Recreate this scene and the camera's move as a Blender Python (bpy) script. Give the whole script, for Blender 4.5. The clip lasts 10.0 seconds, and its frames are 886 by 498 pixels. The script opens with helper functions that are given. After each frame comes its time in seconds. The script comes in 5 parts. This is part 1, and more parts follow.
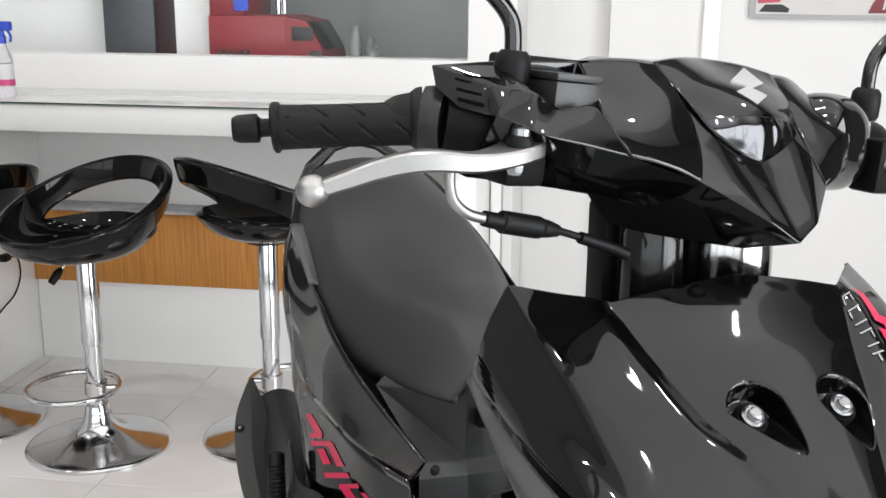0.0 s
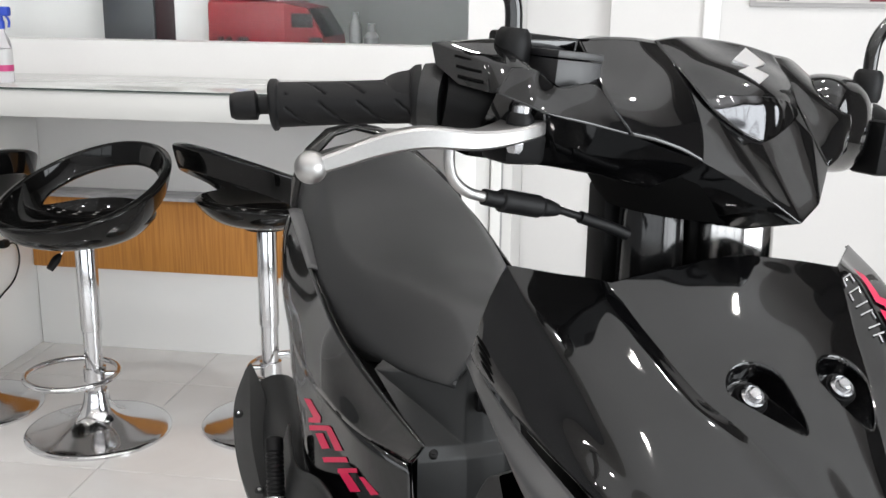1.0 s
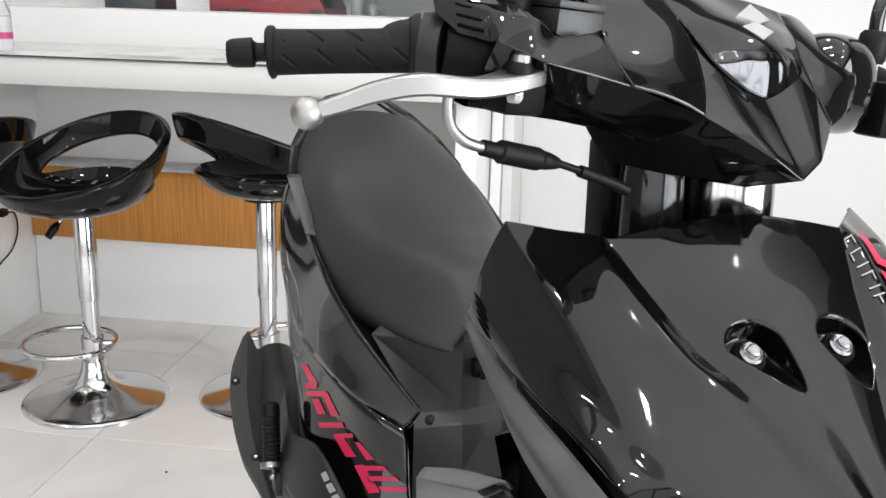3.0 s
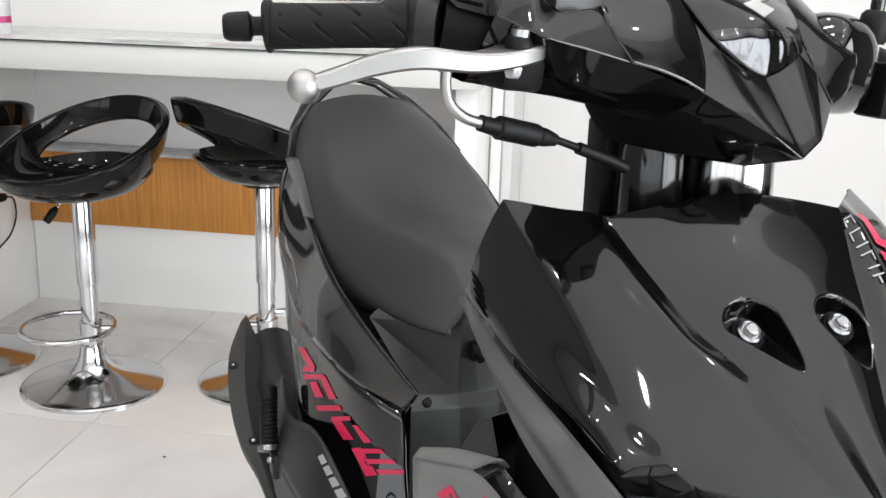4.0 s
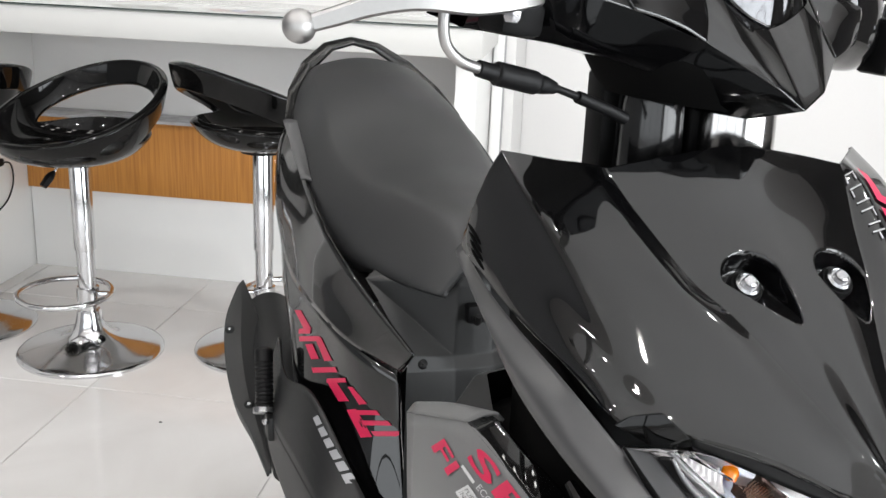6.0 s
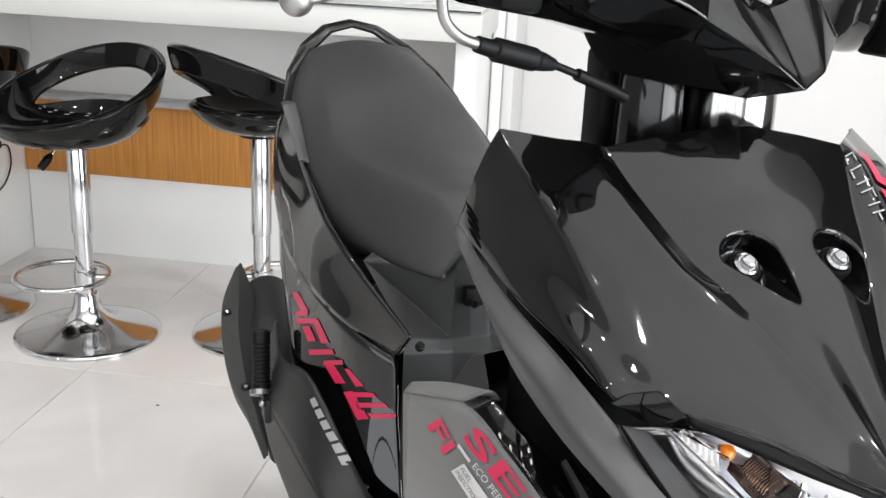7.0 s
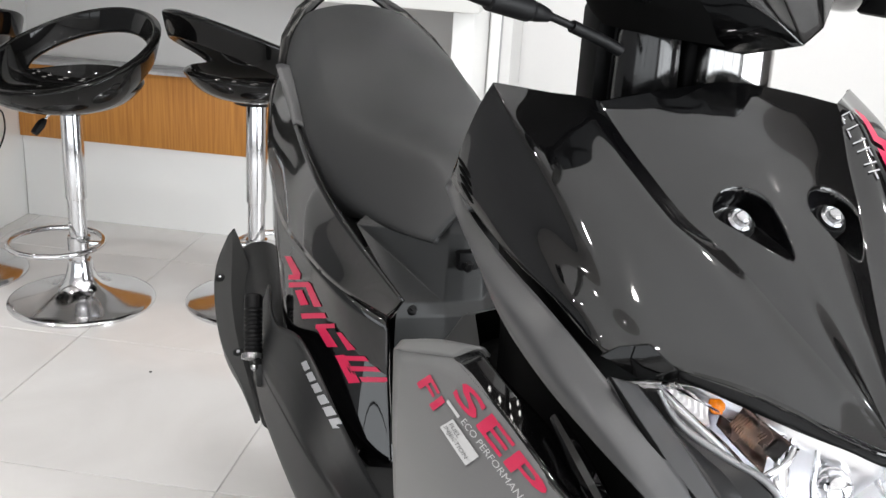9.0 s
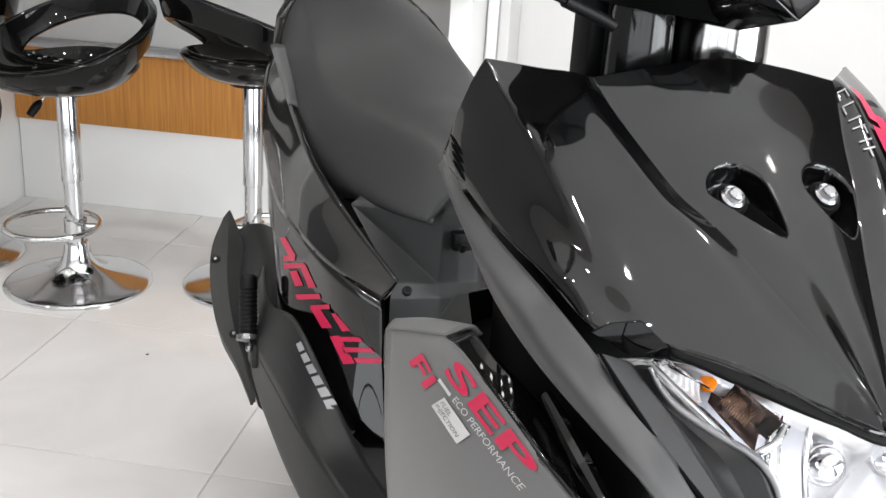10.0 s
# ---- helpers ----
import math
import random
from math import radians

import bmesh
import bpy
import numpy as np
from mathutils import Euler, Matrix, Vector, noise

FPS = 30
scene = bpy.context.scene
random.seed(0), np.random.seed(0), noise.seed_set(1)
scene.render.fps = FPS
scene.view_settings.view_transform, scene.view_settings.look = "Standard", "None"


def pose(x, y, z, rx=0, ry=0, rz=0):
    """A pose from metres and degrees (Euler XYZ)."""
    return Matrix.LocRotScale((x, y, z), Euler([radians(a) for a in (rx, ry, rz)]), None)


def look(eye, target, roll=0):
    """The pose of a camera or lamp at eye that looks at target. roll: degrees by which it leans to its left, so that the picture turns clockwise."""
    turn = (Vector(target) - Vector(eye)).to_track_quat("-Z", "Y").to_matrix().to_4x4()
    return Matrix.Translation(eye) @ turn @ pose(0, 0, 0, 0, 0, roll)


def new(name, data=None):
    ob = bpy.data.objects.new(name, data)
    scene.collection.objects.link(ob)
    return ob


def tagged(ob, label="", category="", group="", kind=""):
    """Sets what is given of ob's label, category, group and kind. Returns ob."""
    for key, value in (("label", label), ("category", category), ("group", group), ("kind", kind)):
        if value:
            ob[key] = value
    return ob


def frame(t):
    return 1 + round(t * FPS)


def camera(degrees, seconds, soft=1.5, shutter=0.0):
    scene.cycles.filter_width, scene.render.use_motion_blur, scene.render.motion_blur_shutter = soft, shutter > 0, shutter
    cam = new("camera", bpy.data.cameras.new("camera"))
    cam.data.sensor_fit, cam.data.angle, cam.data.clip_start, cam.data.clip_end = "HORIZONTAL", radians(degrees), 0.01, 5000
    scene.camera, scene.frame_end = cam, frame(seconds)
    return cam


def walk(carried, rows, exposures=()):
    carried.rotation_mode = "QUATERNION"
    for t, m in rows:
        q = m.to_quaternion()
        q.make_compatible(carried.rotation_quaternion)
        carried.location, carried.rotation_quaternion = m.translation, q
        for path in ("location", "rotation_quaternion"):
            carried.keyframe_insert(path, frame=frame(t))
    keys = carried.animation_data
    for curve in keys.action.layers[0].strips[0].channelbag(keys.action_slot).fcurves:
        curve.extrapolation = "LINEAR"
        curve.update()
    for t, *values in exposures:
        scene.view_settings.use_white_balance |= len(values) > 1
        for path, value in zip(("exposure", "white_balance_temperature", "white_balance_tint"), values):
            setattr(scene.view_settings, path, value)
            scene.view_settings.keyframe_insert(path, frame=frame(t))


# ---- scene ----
from mathutils.bvhtree import BVHTree

cam = camera(47.0, 10.0)
METRES, EYE, TILT, LEAN, TURN = 8.0, 1.5, 0.0, 0.0, 0.0
PATH = [
    (0, (0.421, 0.046, 1.234), (0.14, 1.969, 0.759), 0.5),
    (0.5, (0.421, 0.047, 1.23), (0.14, 1.967, 0.744), 0.6),
    (1, (0.421, 0.048, 1.226), (0.142, 1.966, 0.732), 0.7),
    (1.5, (0.422, 0.048, 1.221), (0.143, 1.964, 0.718), 0.9),
    (2, (0.422, 0.05, 1.217), (0.144, 1.963, 0.704), 1.0),
    (2.5, (0.422, 0.05, 1.212), (0.145, 1.96, 0.689), 1.2),
    (4, (0.424, 0.052, 1.198), (0.15, 1.955, 0.646), 1.7),
    (4.5, (0.424, 0.052, 1.194), (0.152, 1.952, 0.63), 1.8),
    (5, (0.424, 0.052, 1.19), (0.153, 1.949, 0.615), 2.0),
    (5.5, (0.425, 0.053, 1.184), (0.155, 1.946, 0.599), 2.2),
    (7, (0.427, 0.056, 1.172), (0.164, 1.939, 0.552), 2.8),
    (7.5, (0.427, 0.056, 1.168), (0.166, 1.936, 0.539), 3.0),
    (8, (0.428, 0.057, 1.163), (0.17, 1.934, 0.523), 3.2),
    (8.5, (0.429, 0.057, 1.159), (0.175, 1.931, 0.508), 3.4),
    (9, (0.431, 0.058, 1.156), (0.18, 1.928, 0.492), 3.6),
    (9.5, (0.433, 0.06, 1.153), (0.185, 1.925, 0.476), 3.6),
    (10, (0.436, 0.062, 1.15), (0.19, 1.922, 0.458), 3.7),
]
walk(cam, [(t, look(eye, target, roll)) for t, eye, target, roll in PATH], [(0, -0.40), (2.5, -0.33), (5, -0.26), (10, -0.2)])

# ---------------------------------------------------------------- light
world = bpy.data.worlds.new("world")
scene.world = world
world.use_nodes = True
world.node_tree.nodes["Background"].inputs[0].default_value = (0.9, 0.95, 1.0, 1)
world.node_tree.nodes["Background"].inputs[1].default_value = 1.0
scene.view_settings.exposure = -0.2
DOWNLIGHT = 12.0
WINDOW = 125.0
SIDE_WINDOW = 330.0
CEILING_FILL = 0.43

# ---------------------------------------------------------------- helpers


def catmull(pts, n):
    """n points a span along a smooth curve through pts."""
    p = [Vector(q) for q in pts]
    p = [p[0] * 2 - p[1]] + p + [p[-1] * 2 - p[-2]]
    out = []
    for i in range(1, len(p) - 2):
        a, b, c, d = p[i - 1], p[i], p[i + 1], p[i + 2]
        h0, h1, h2 = [max((q - r).length, 1e-6) ** 0.5 for q, r in ((b, a), (c, b), (d, c))]
        m1 = ((b - a) / h0 - (c - a) / (h0 + h1) + (c - b) / h1) * h1
        m2 = ((c - b) / h1 - (d - b) / (h1 + h2) + (d - c) / h2) * h1
        for k in range(n):
            t = k / n
            out.append(b * (2 * t ** 3 - 3 * t * t + 1) + m1 * (t ** 3 - 2 * t * t + t) + c * (3 * t * t - 2 * t ** 3) + m2 * (t ** 3 - t * t))
    out.append(p[-2].copy())
    return out


def skin(bm, rows, closed=False):
    """Quads between rows of points; returns the rows of vertices."""
    vs = [[bm.verts.new(q) for q in r] for r in rows]
    for a, b in zip(vs, vs[1:]):
        n = len(a)
        for k in range(n if closed else n - 1):
            bm.faces.new((a[k], a[(k + 1) % n], b[(k + 1) % n], b[k]))
    return vs


def smooth_grid(bm, rows, n=6, m=6):
    """A smooth sheet through rows of control points."""
    dense = [catmull(r, n) for r in rows]
    cols = [catmull(c, m) for c in zip(*dense)]
    return skin(bm, [list(r) for r in zip(*cols)])


def loft(bm, rings, caps=True):
    vs = skin(bm, rings, closed=True)
    if caps:
        bm.faces.new(vs[0][::-1])
        bm.faces.new(vs[-1])
    return vs


def tube(bm, pts, radii, seg=14, n=5, caps=True, flat=1.0, up=None):
    """A round bar along a smooth line; radii: one, or one for each point; flat squeezes it across up."""
    if not isinstance(radii, (list, tuple)):
        radii = [radii] * len(pts)
    line = catmull(pts, n)
    rr = [v.x for v in catmull([(r, 0, 0) for r in radii], n)]
    ref = Vector(up) if up else Vector((0, 0, 1))
    rings, side = [], None
    for i, c in enumerate(line):
        d = (line[min(i + 1, len(line) - 1)] - line[max(i - 1, 0)]).normalized()
        if side is None or up:
            base = ref if abs(d.dot(ref)) < 0.95 else Vector((1, 0, 0))
            side = d.cross(base).normalized()
        side = (side - d * side.dot(d)).normalized()
        other = side.cross(d)
        rings.append([c + side * math.cos(a) * rr[i] + other * math.sin(a) * rr[i] * flat for a in [2 * math.pi * k / seg for k in range(seg)]])
    loft(bm, rings, caps)
    return bm


def lathe(bm, profile, seg=40, at=None, caps=True):
    """A turned shape about z from (radius, height) pairs; at: a matrix."""
    m = at or Matrix()
    rings = [[m @ Vector((r * math.cos(2 * math.pi * k / seg), r * math.sin(2 * math.pi * k / seg), z)) for k in range(seg)] for r, z in profile]
    loft(bm, rings, caps)
    return bm


def box(bm, lo, hi, bevel=0.0, at=None, seg=2):
    """An upright box between two corners with rounded edges."""
    lo, hi = Vector(lo), Vector(hi)
    m = (at or Matrix()) @ Matrix.LocRotScale((lo + hi) / 2, None, hi - lo)
    made = bmesh.ops.create_cube(bm, size=1, matrix=m)["verts"]
    if bevel:
        edges = list({e for v in made for e in v.link_edges})
        bmesh.ops.bevel(bm, geom=edges, offset=bevel, segments=seg, affect="EDGES", profile=0.5)
    return bm


def mesh_of(name, bm, mat, sharp=35):
    bmesh.ops.recalc_face_normals(bm, faces=bm.faces[:])
    me = bpy.data.meshes.new(name)
    for f in bm.faces:
        f.smooth = True
    for e in bm.edges:
        if len(e.link_faces) == 2 and e.calc_face_angle(0) > radians(sharp):
            e.smooth = False
    bm.to_mesh(me)
    bm.free()
    me.materials.append(mat)
    return me


def thing(name, bm, mat, label, category, group="", kind="", sharp=35):
    return tagged(new(name, mesh_of(name, bm, mat, sharp)), label, category, group, kind)


def part(name, bm, mat, parent, label="", sharp=35, thick=0.0):
    """One mesh object under a thing or a part."""
    ob = new(name, mesh_of(name, bm, mat, sharp))
    ob.parent = parent
    if label:
        ob["label"] = label
    if thick:
        mod = ob.modifiers.new("thickness", "SOLIDIFY")
        mod.thickness, mod.offset = thick, -1
    return ob


def mirrored(rows):
    """Rows that run from the centre outwards, completed to the other side."""
    return [[(-x, y, z) for x, y, z in r[:0:-1]] + list(r) for r in rows]


def flip(pts):
    return [(-x, y, z) for x, y, z in pts]


# ---------------------------------------------------------------- materials


def material(name, colour, rough=0.5, metal=0.0, coat=0.0, grain=0.0, grain_size=300.0, bump=0.0, stain=0.0, stain_size=4.0, spec=0.5, coat_rough=0.03):
    """Principled paint with a fine grain and a broad, faint unevenness."""
    m = bpy.data.materials.new(name)
    m.use_nodes = True
    nt = m.node_tree
    n, l = nt.nodes, nt.links
    b = n["Principled BSDF"]
    b.inputs["Metallic"].default_value = metal
    b.inputs["Roughness"].default_value = rough
    b.inputs["Coat Weight"].default_value = coat
    b.inputs["Coat Roughness"].default_value = coat_rough
    b.inputs["Coat IOR"].default_value = 1.6
    b.inputs["Specular IOR Level"].default_value = spec
    b.inputs["Base Color"].default_value = (*colour, 1)
    if not (grain or stain or bump):
        return m
    co = n.new("ShaderNodeTexCoord")
    fine = n.new("ShaderNodeTexNoise")
    fine.inputs["Scale"].default_value = grain_size
    fine.inputs["Detail"].default_value = 3
    broad = n.new("ShaderNodeTexNoise")
    broad.inputs["Scale"].default_value = stain_size
    broad.inputs["Detail"].default_value = 5
    l.new(co.outputs["Object"], fine.inputs["Vector"])
    l.new(co.outputs["Object"], broad.inputs["Vector"])
    shade = n.new("ShaderNodeMath")
    shade.operation = "MULTIPLY_ADD"
    l.new(fine.outputs["Fac"], shade.inputs[0])
    shade.inputs[1].default_value = grain
    shade.inputs[2].default_value = 1 - grain / 2 - stain / 2
    shade2 = n.new("ShaderNodeMath")
    shade2.operation = "MULTIPLY_ADD"
    l.new(broad.outputs["Fac"], shade2.inputs[0])
    shade2.inputs[1].default_value = stain
    l.new(shade.outputs[0], shade2.inputs[2])
    mix = n.new("ShaderNodeVectorMath")
    mix.operation = "SCALE"
    mix.inputs[0].default_value = colour
    l.new(shade2.outputs[0], mix.inputs["Scale"])
    l.new(mix.outputs[0], b.inputs["Base Color"])
    ro = n.new("ShaderNodeMath")
    ro.operation = "MULTIPLY_ADD"
    l.new(broad.outputs["Fac"], ro.inputs[0])
    ro.inputs[1].default_value = stain * 0.4
    ro.inputs[2].default_value = max(rough - stain * 0.2, 0.0)
    l.new(ro.outputs[0], b.inputs["Roughness"])
    if bump:
        bp = n.new("ShaderNodeBump")
        bp.inputs["Strength"].default_value = bump
        bp.inputs["Distance"].default_value = 0.001
        l.new(fine.outputs["Fac"], bp.inputs["Height"])
        l.new(bp.outputs["Normal"], b.inputs["Normal"])
    return m


def glowing(name, colour, strength):
    m = bpy.data.materials.new(name)
    m.use_nodes = True
    b = m.node_tree.nodes["Principled BSDF"]
    b.inputs["Base Color"].default_value = (*colour, 1)
    b.inputs["Emission Color"].default_value = (*colour, 1)
    b.inputs["Emission Strength"].default_value = strength
    return m


def glass(name, colour=(1, 1, 1), rough=0.0, ior=1.45):
    m = bpy.data.materials.new(name)
    m.use_nodes = True
    b = m.node_tree.nodes["Principled BSDF"]
    b.inputs["Base Color"].default_value = (*colour, 1)
    b.inputs["Roughness"].default_value = rough
    b.inputs["Transmission Weight"].default_value = 1
    b.inputs["IOR"].default_value = ior
    return m


def wood_material():
    m = material("teak_veneer", (0.33, 0.13, 0.022), 0.42)
    nt = m.node_tree
    n, l = nt.nodes, nt.links
    co = n.new("ShaderNodeTexCoord")
    mp = n.new("ShaderNodeMapping")
    mp.inputs["Scale"].default_value = (60, 60, 1.8)
    ns = n.new("ShaderNodeTexNoise")
    ns.inputs["Scale"].default_value = 2.2
    ns.inputs["Detail"].default_value = 6
    ns.inputs["Distortion"].default_value = 0.6
    rp = n.new("ShaderNodeValToRGB")
    rp.color_ramp.elements[0].position, rp.color_ramp.elements[0].color = 0.25, (0.36, 0.135, 0.022, 1)
    rp.color_ramp.elements[1].position, rp.color_ramp.elements[1].color = 0.75, (0.58, 0.255, 0.050, 1)
    l.new(co.outputs["Object"], mp.inputs["Vector"])
    l.new(mp.outputs[0], ns.inputs["Vector"])
    l.new(ns.outputs["Fac"], rp.inputs[0])
    l.new(rp.outputs[0], n["Principled BSDF"].inputs["Base Color"])
    return m


def marble_material(name, base, vein, scale, rough, amount=0.5):
    m = material(name, base, rough)
    nt = m.node_tree
    n, l = nt.nodes, nt.links
    co = n.new("ShaderNodeTexCoord")
    ns = n.new("ShaderNodeTexNoise")
    ns.inputs["Scale"].default_value = scale
    ns.inputs["Detail"].default_value = 7
    ns.inputs["Distortion"].default_value = 1.2
    rp = n.new("ShaderNodeValToRGB")
    rp.color_ramp.elements[0].position, rp.color_ramp.elements[0].color = 0.35, (*vein, 1)
    rp.color_ramp.elements[1].position, rp.color_ramp.elements[1].color = 0.35 + amount, (*base, 1)
    l.new(co.outputs["Object"], ns.inputs["Vector"])
    l.new(ns.outputs["Fac"], rp.inputs[0])
    l.new(rp.outputs[0], n["Principled BSDF"].inputs["Base Color"])
    return m


GLOSS = material("gloss_black_paint", (0.0016, 0.0016, 0.0018), 0.3, coat=1.0, coat_rough=0.042, spec=0.02)
GLOSS_STOOL = material("gloss_black_abs", (0.002, 0.002, 0.002), 0.3, coat=0.8, coat_rough=0.03, spec=0.02)
GLOSS_STOOL.node_tree.nodes["Principled BSDF"].inputs["Coat IOR"].default_value = 1.38
MATTE = material("matte_black_plastic", (0.0075, 0.0078, 0.008), 0.45, grain=0.4, grain_size=900, bump=0.25, stain=0.25, spec=0.4)
RUBBER = material("black_rubber", (0.0026, 0.0026, 0.003), 0.5, grain=0.3, grain_size=700, bump=0.1, stain=0.2, spec=0.2)
LEATHER = material("seat_vinyl", (0.015, 0.0155, 0.016), 0.5, grain=0.35, grain_size=1400, bump=0.35, stain=0.15, stain_size=6)
SILVER_PLASTIC = material("dark_grey_plastic", (0.13, 0.13, 0.13), 0.36, grain=0.15, grain_size=900, stain=0.1)
CHROME = material("chrome", (0.66, 0.66, 0.67), 0.12, metal=1.0, stain=0.06, stain_size=20)
STEEL = material("zinc_steel", (0.36, 0.36, 0.37), 0.27, metal=1.0, stain=0.15, stain_size=30)
ALU = material("satin_aluminium", (0.36, 0.355, 0.35), 0.4, metal=1.0, grain=0.1, grain_size=500, bump=0.05, stain=0.12, stain_size=25)
WHITE_WALL = material("white_wall_paint", (0.69, 0.68, 0.67), 0.6, grain=0.03, grain_size=120, bump=0.06, stain=0.05, stain_size=1.2)
WHITE_LAM = material("white_laminate", (0.80, 0.795, 0.78), 0.3, grain=0.02, stain=0.05, stain_size=2)
GREY_PANEL = material("grey_panel", (0.36, 0.36, 0.36), 0.5, stain=0.08)
# emission stands in for bounced light on a plain ceiling
CEIL = material("ceiling_fill_glow", (0.8, 0.8, 0.8), 0.8, grain=0.03, stain=0.04)
CEIL.node_tree.nodes["Principled BSDF"].inputs["Emission Color"].default_value = (1.0, 0.975, 0.955, 1)
CEIL.node_tree.nodes["Principled BSDF"].inputs["Emission Strength"].default_value = CEILING_FILL
WOOD = wood_material()
TILE = marble_material("polished_tile", (0.668, 0.659, 0.648), (0.582, 0.569, 0.557), 2.3, 0.05, 0.4)
GROUT = material("grout", (0.54, 0.53, 0.52), 0.8, grain=0.2, grain_size=200)
MARBLE = marble_material("grey_marble", (0.55, 0.55, 0.56), (0.28, 0.28, 0.30), 9, 0.2, 0.4)
RED_PAINT = material("red_enamel", (0.19, 0.005, 0.010), 0.35, stain=0.1)
SATIN_BLACK = material("satin_black_rail", (0.004, 0.004, 0.0043), 0.2, grain=0.1, grain_size=700, stain=0.2, spec=0.5)
RES_PLASTIC = material("dark_satin_plastic", (0.018, 0.018, 0.019), 0.38, grain=0.1, grain_size=900, stain=0.1)
# near-black: shade of pocket, inner walls, seat gap, neck and slits, put into colour
VOID = material("painted_shade", (0.003, 0.003, 0.003), 0.7, spec=0.03)
BRIGHT = material("bright_silver", (0.86, 0.86, 0.86), 0.38, metal=1.0)
BLACK_PLASTIC = material("black_moulded_plastic", (0.003, 0.003, 0.0032), 0.5, grain=0.3, grain_size=900, stain=0.2, spec=0.12)
COWL_GREY = material("dark_grey_satin", (0.043, 0.043, 0.0445), 0.42, grain=0.12, grain_size=900, stain=0.1)
BEZEL = material("bezel_grey", (0.012, 0.012, 0.0125), 0.3, stain=0.1, spec=0.25)
RIM_SILVER = material("silver_rim_plastic", (0.24, 0.24, 0.25), 0.3, metal=0.5, stain=0.1)
SATIN_BOWL = material("satin_reflector", (0.78, 0.78, 0.8), 0.32, metal=1.0)
DARK = material("dark_brown", (0.012, 0.011, 0.012), 0.35, stain=0.2)
LENS = glass("clear_lens", (1, 1, 1), 0.0, 1.12)
PINK = material("pink_vinyl", (0.50, 0.011, 0.062), 0.35, stain=0.12, stain_size=60)
WHITE_INK = material("white_vinyl", (0.5, 0.5, 0.5), 0.35)
SILVER_INK = material("silver_vinyl", (0.27, 0.27, 0.28), 0.35)
LAMP_CHROME = material("lamp_chrome", (0.085, 0.085, 0.088), 0.14, metal=1.0)
wave = LAMP_CHROME.node_tree.nodes.new("ShaderNodeTexWave")
wave.bands_direction = "X"
wave.inputs["Scale"].default_value = 16
wave.inputs["Distortion"].default_value = 5
wave.inputs["Detail"].default_value = 1
where = LAMP_CHROME.node_tree.nodes.new("ShaderNodeTexCoord")
ridges = LAMP_CHROME.node_tree.nodes.new("ShaderNodeBump")
ridges.inputs["Strength"].default_value = 0.5
ridges.inputs["Distance"].default_value = 0.002
LAMP_CHROME.node_tree.links.new(where.outputs["Object"], wave.inputs["Vector"])
LAMP_CHROME.node_tree.links.new(wave.outputs["Fac"], ridges.inputs["Height"])
LAMP_CHROME.node_tree.links.new(ridges.outputs["Normal"], LAMP_CHROME.node_tree.nodes["Principled BSDF"].inputs["Normal"])
AMBER = material("amber_bulb", (1.0, 0.26, 0.0), 0.16, coat=1.0, coat_rough=0.03, stain=0.45, stain_size=260)
MIRROR = material("reflector", (0.85, 0.85, 0.87), 0.12, metal=1.0)
LAMP = glowing("lamp_disc", (1.0, 0.97, 0.92), 12.0)

# ---------------------------------------------------------------- room
X0, X1, Y0, Y1, H = -4.2, 4.0, -4.6, 5.6, 3.3
YW = 3.3


def slab(name, lo, hi, mat, label, category="wall", kind="structure", bevel=0.0):
    bm = bmesh.new()
    box(bm, lo, hi, bevel)
    return thing(name, bm, mat, label, category, kind=kind)


floor = slab("floor", (X0, Y0, -0.10), (X1, Y1, -0.003), GROUT, "grey grout bed under the polished white floor tiles", "floor")
slab("ceiling_bulkhead", (X0, 2.5, H - 0.12), (X1, YW - 0.001, H - 0.001), material("charcoal_ceiling_paint", (0.085, 0.078, 0.074), 0.6, grain=0.1, stain=0.2), "charcoal painted dropped ceiling over the counter with small spotlights", "ceiling")
slab("ceiling", (X0, Y0, H + 0.005), (X1, Y1, H + 0.1), material("white_ceiling_paint", (0.58, 0.555, 0.54), 0.7, grain=0.05, stain=0.1), "plain off-white painted showroom ceiling", "ceiling")
# added fill: glowing sheet that lights the room and shows in the gloss
slab("ceiling_fill_panel", (-1.7, -0.9, H), (2.9, 2.497, H + 0.004), CEIL, "added glowing white fill panel under the ceiling, evenly lit", "ceiling")
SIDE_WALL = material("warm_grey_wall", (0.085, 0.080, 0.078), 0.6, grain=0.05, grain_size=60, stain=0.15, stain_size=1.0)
slab("wall_west", (X0 - 0.15, Y0, 0), (X0, Y1, H), material("grey_wall_paint", (0.21, 0.21, 0.215), 0.6, grain=0.05, grain_size=60, stain=0.15, stain_size=1.0), "plain warm grey showroom side wall")
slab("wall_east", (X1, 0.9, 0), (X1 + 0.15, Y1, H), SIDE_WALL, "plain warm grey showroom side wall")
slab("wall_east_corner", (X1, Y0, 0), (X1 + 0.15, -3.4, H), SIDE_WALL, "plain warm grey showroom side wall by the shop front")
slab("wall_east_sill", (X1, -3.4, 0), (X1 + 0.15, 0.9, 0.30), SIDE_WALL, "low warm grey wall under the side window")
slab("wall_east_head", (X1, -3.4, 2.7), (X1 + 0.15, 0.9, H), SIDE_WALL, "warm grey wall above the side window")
for y in (-1.9, 0.3):
    slab("window_mullion", (X1 + 0.02, y - 0.04, 0.30), (X1 + 0.10, y + 0.04, 2.7), DARK, "dark aluminium mullion of the side window", "window")
slab("wall_far", (X0, Y1, 0), (X1, Y1 + 0.15, H), WHITE_WALL, "white wall of the room beyond the counter window")
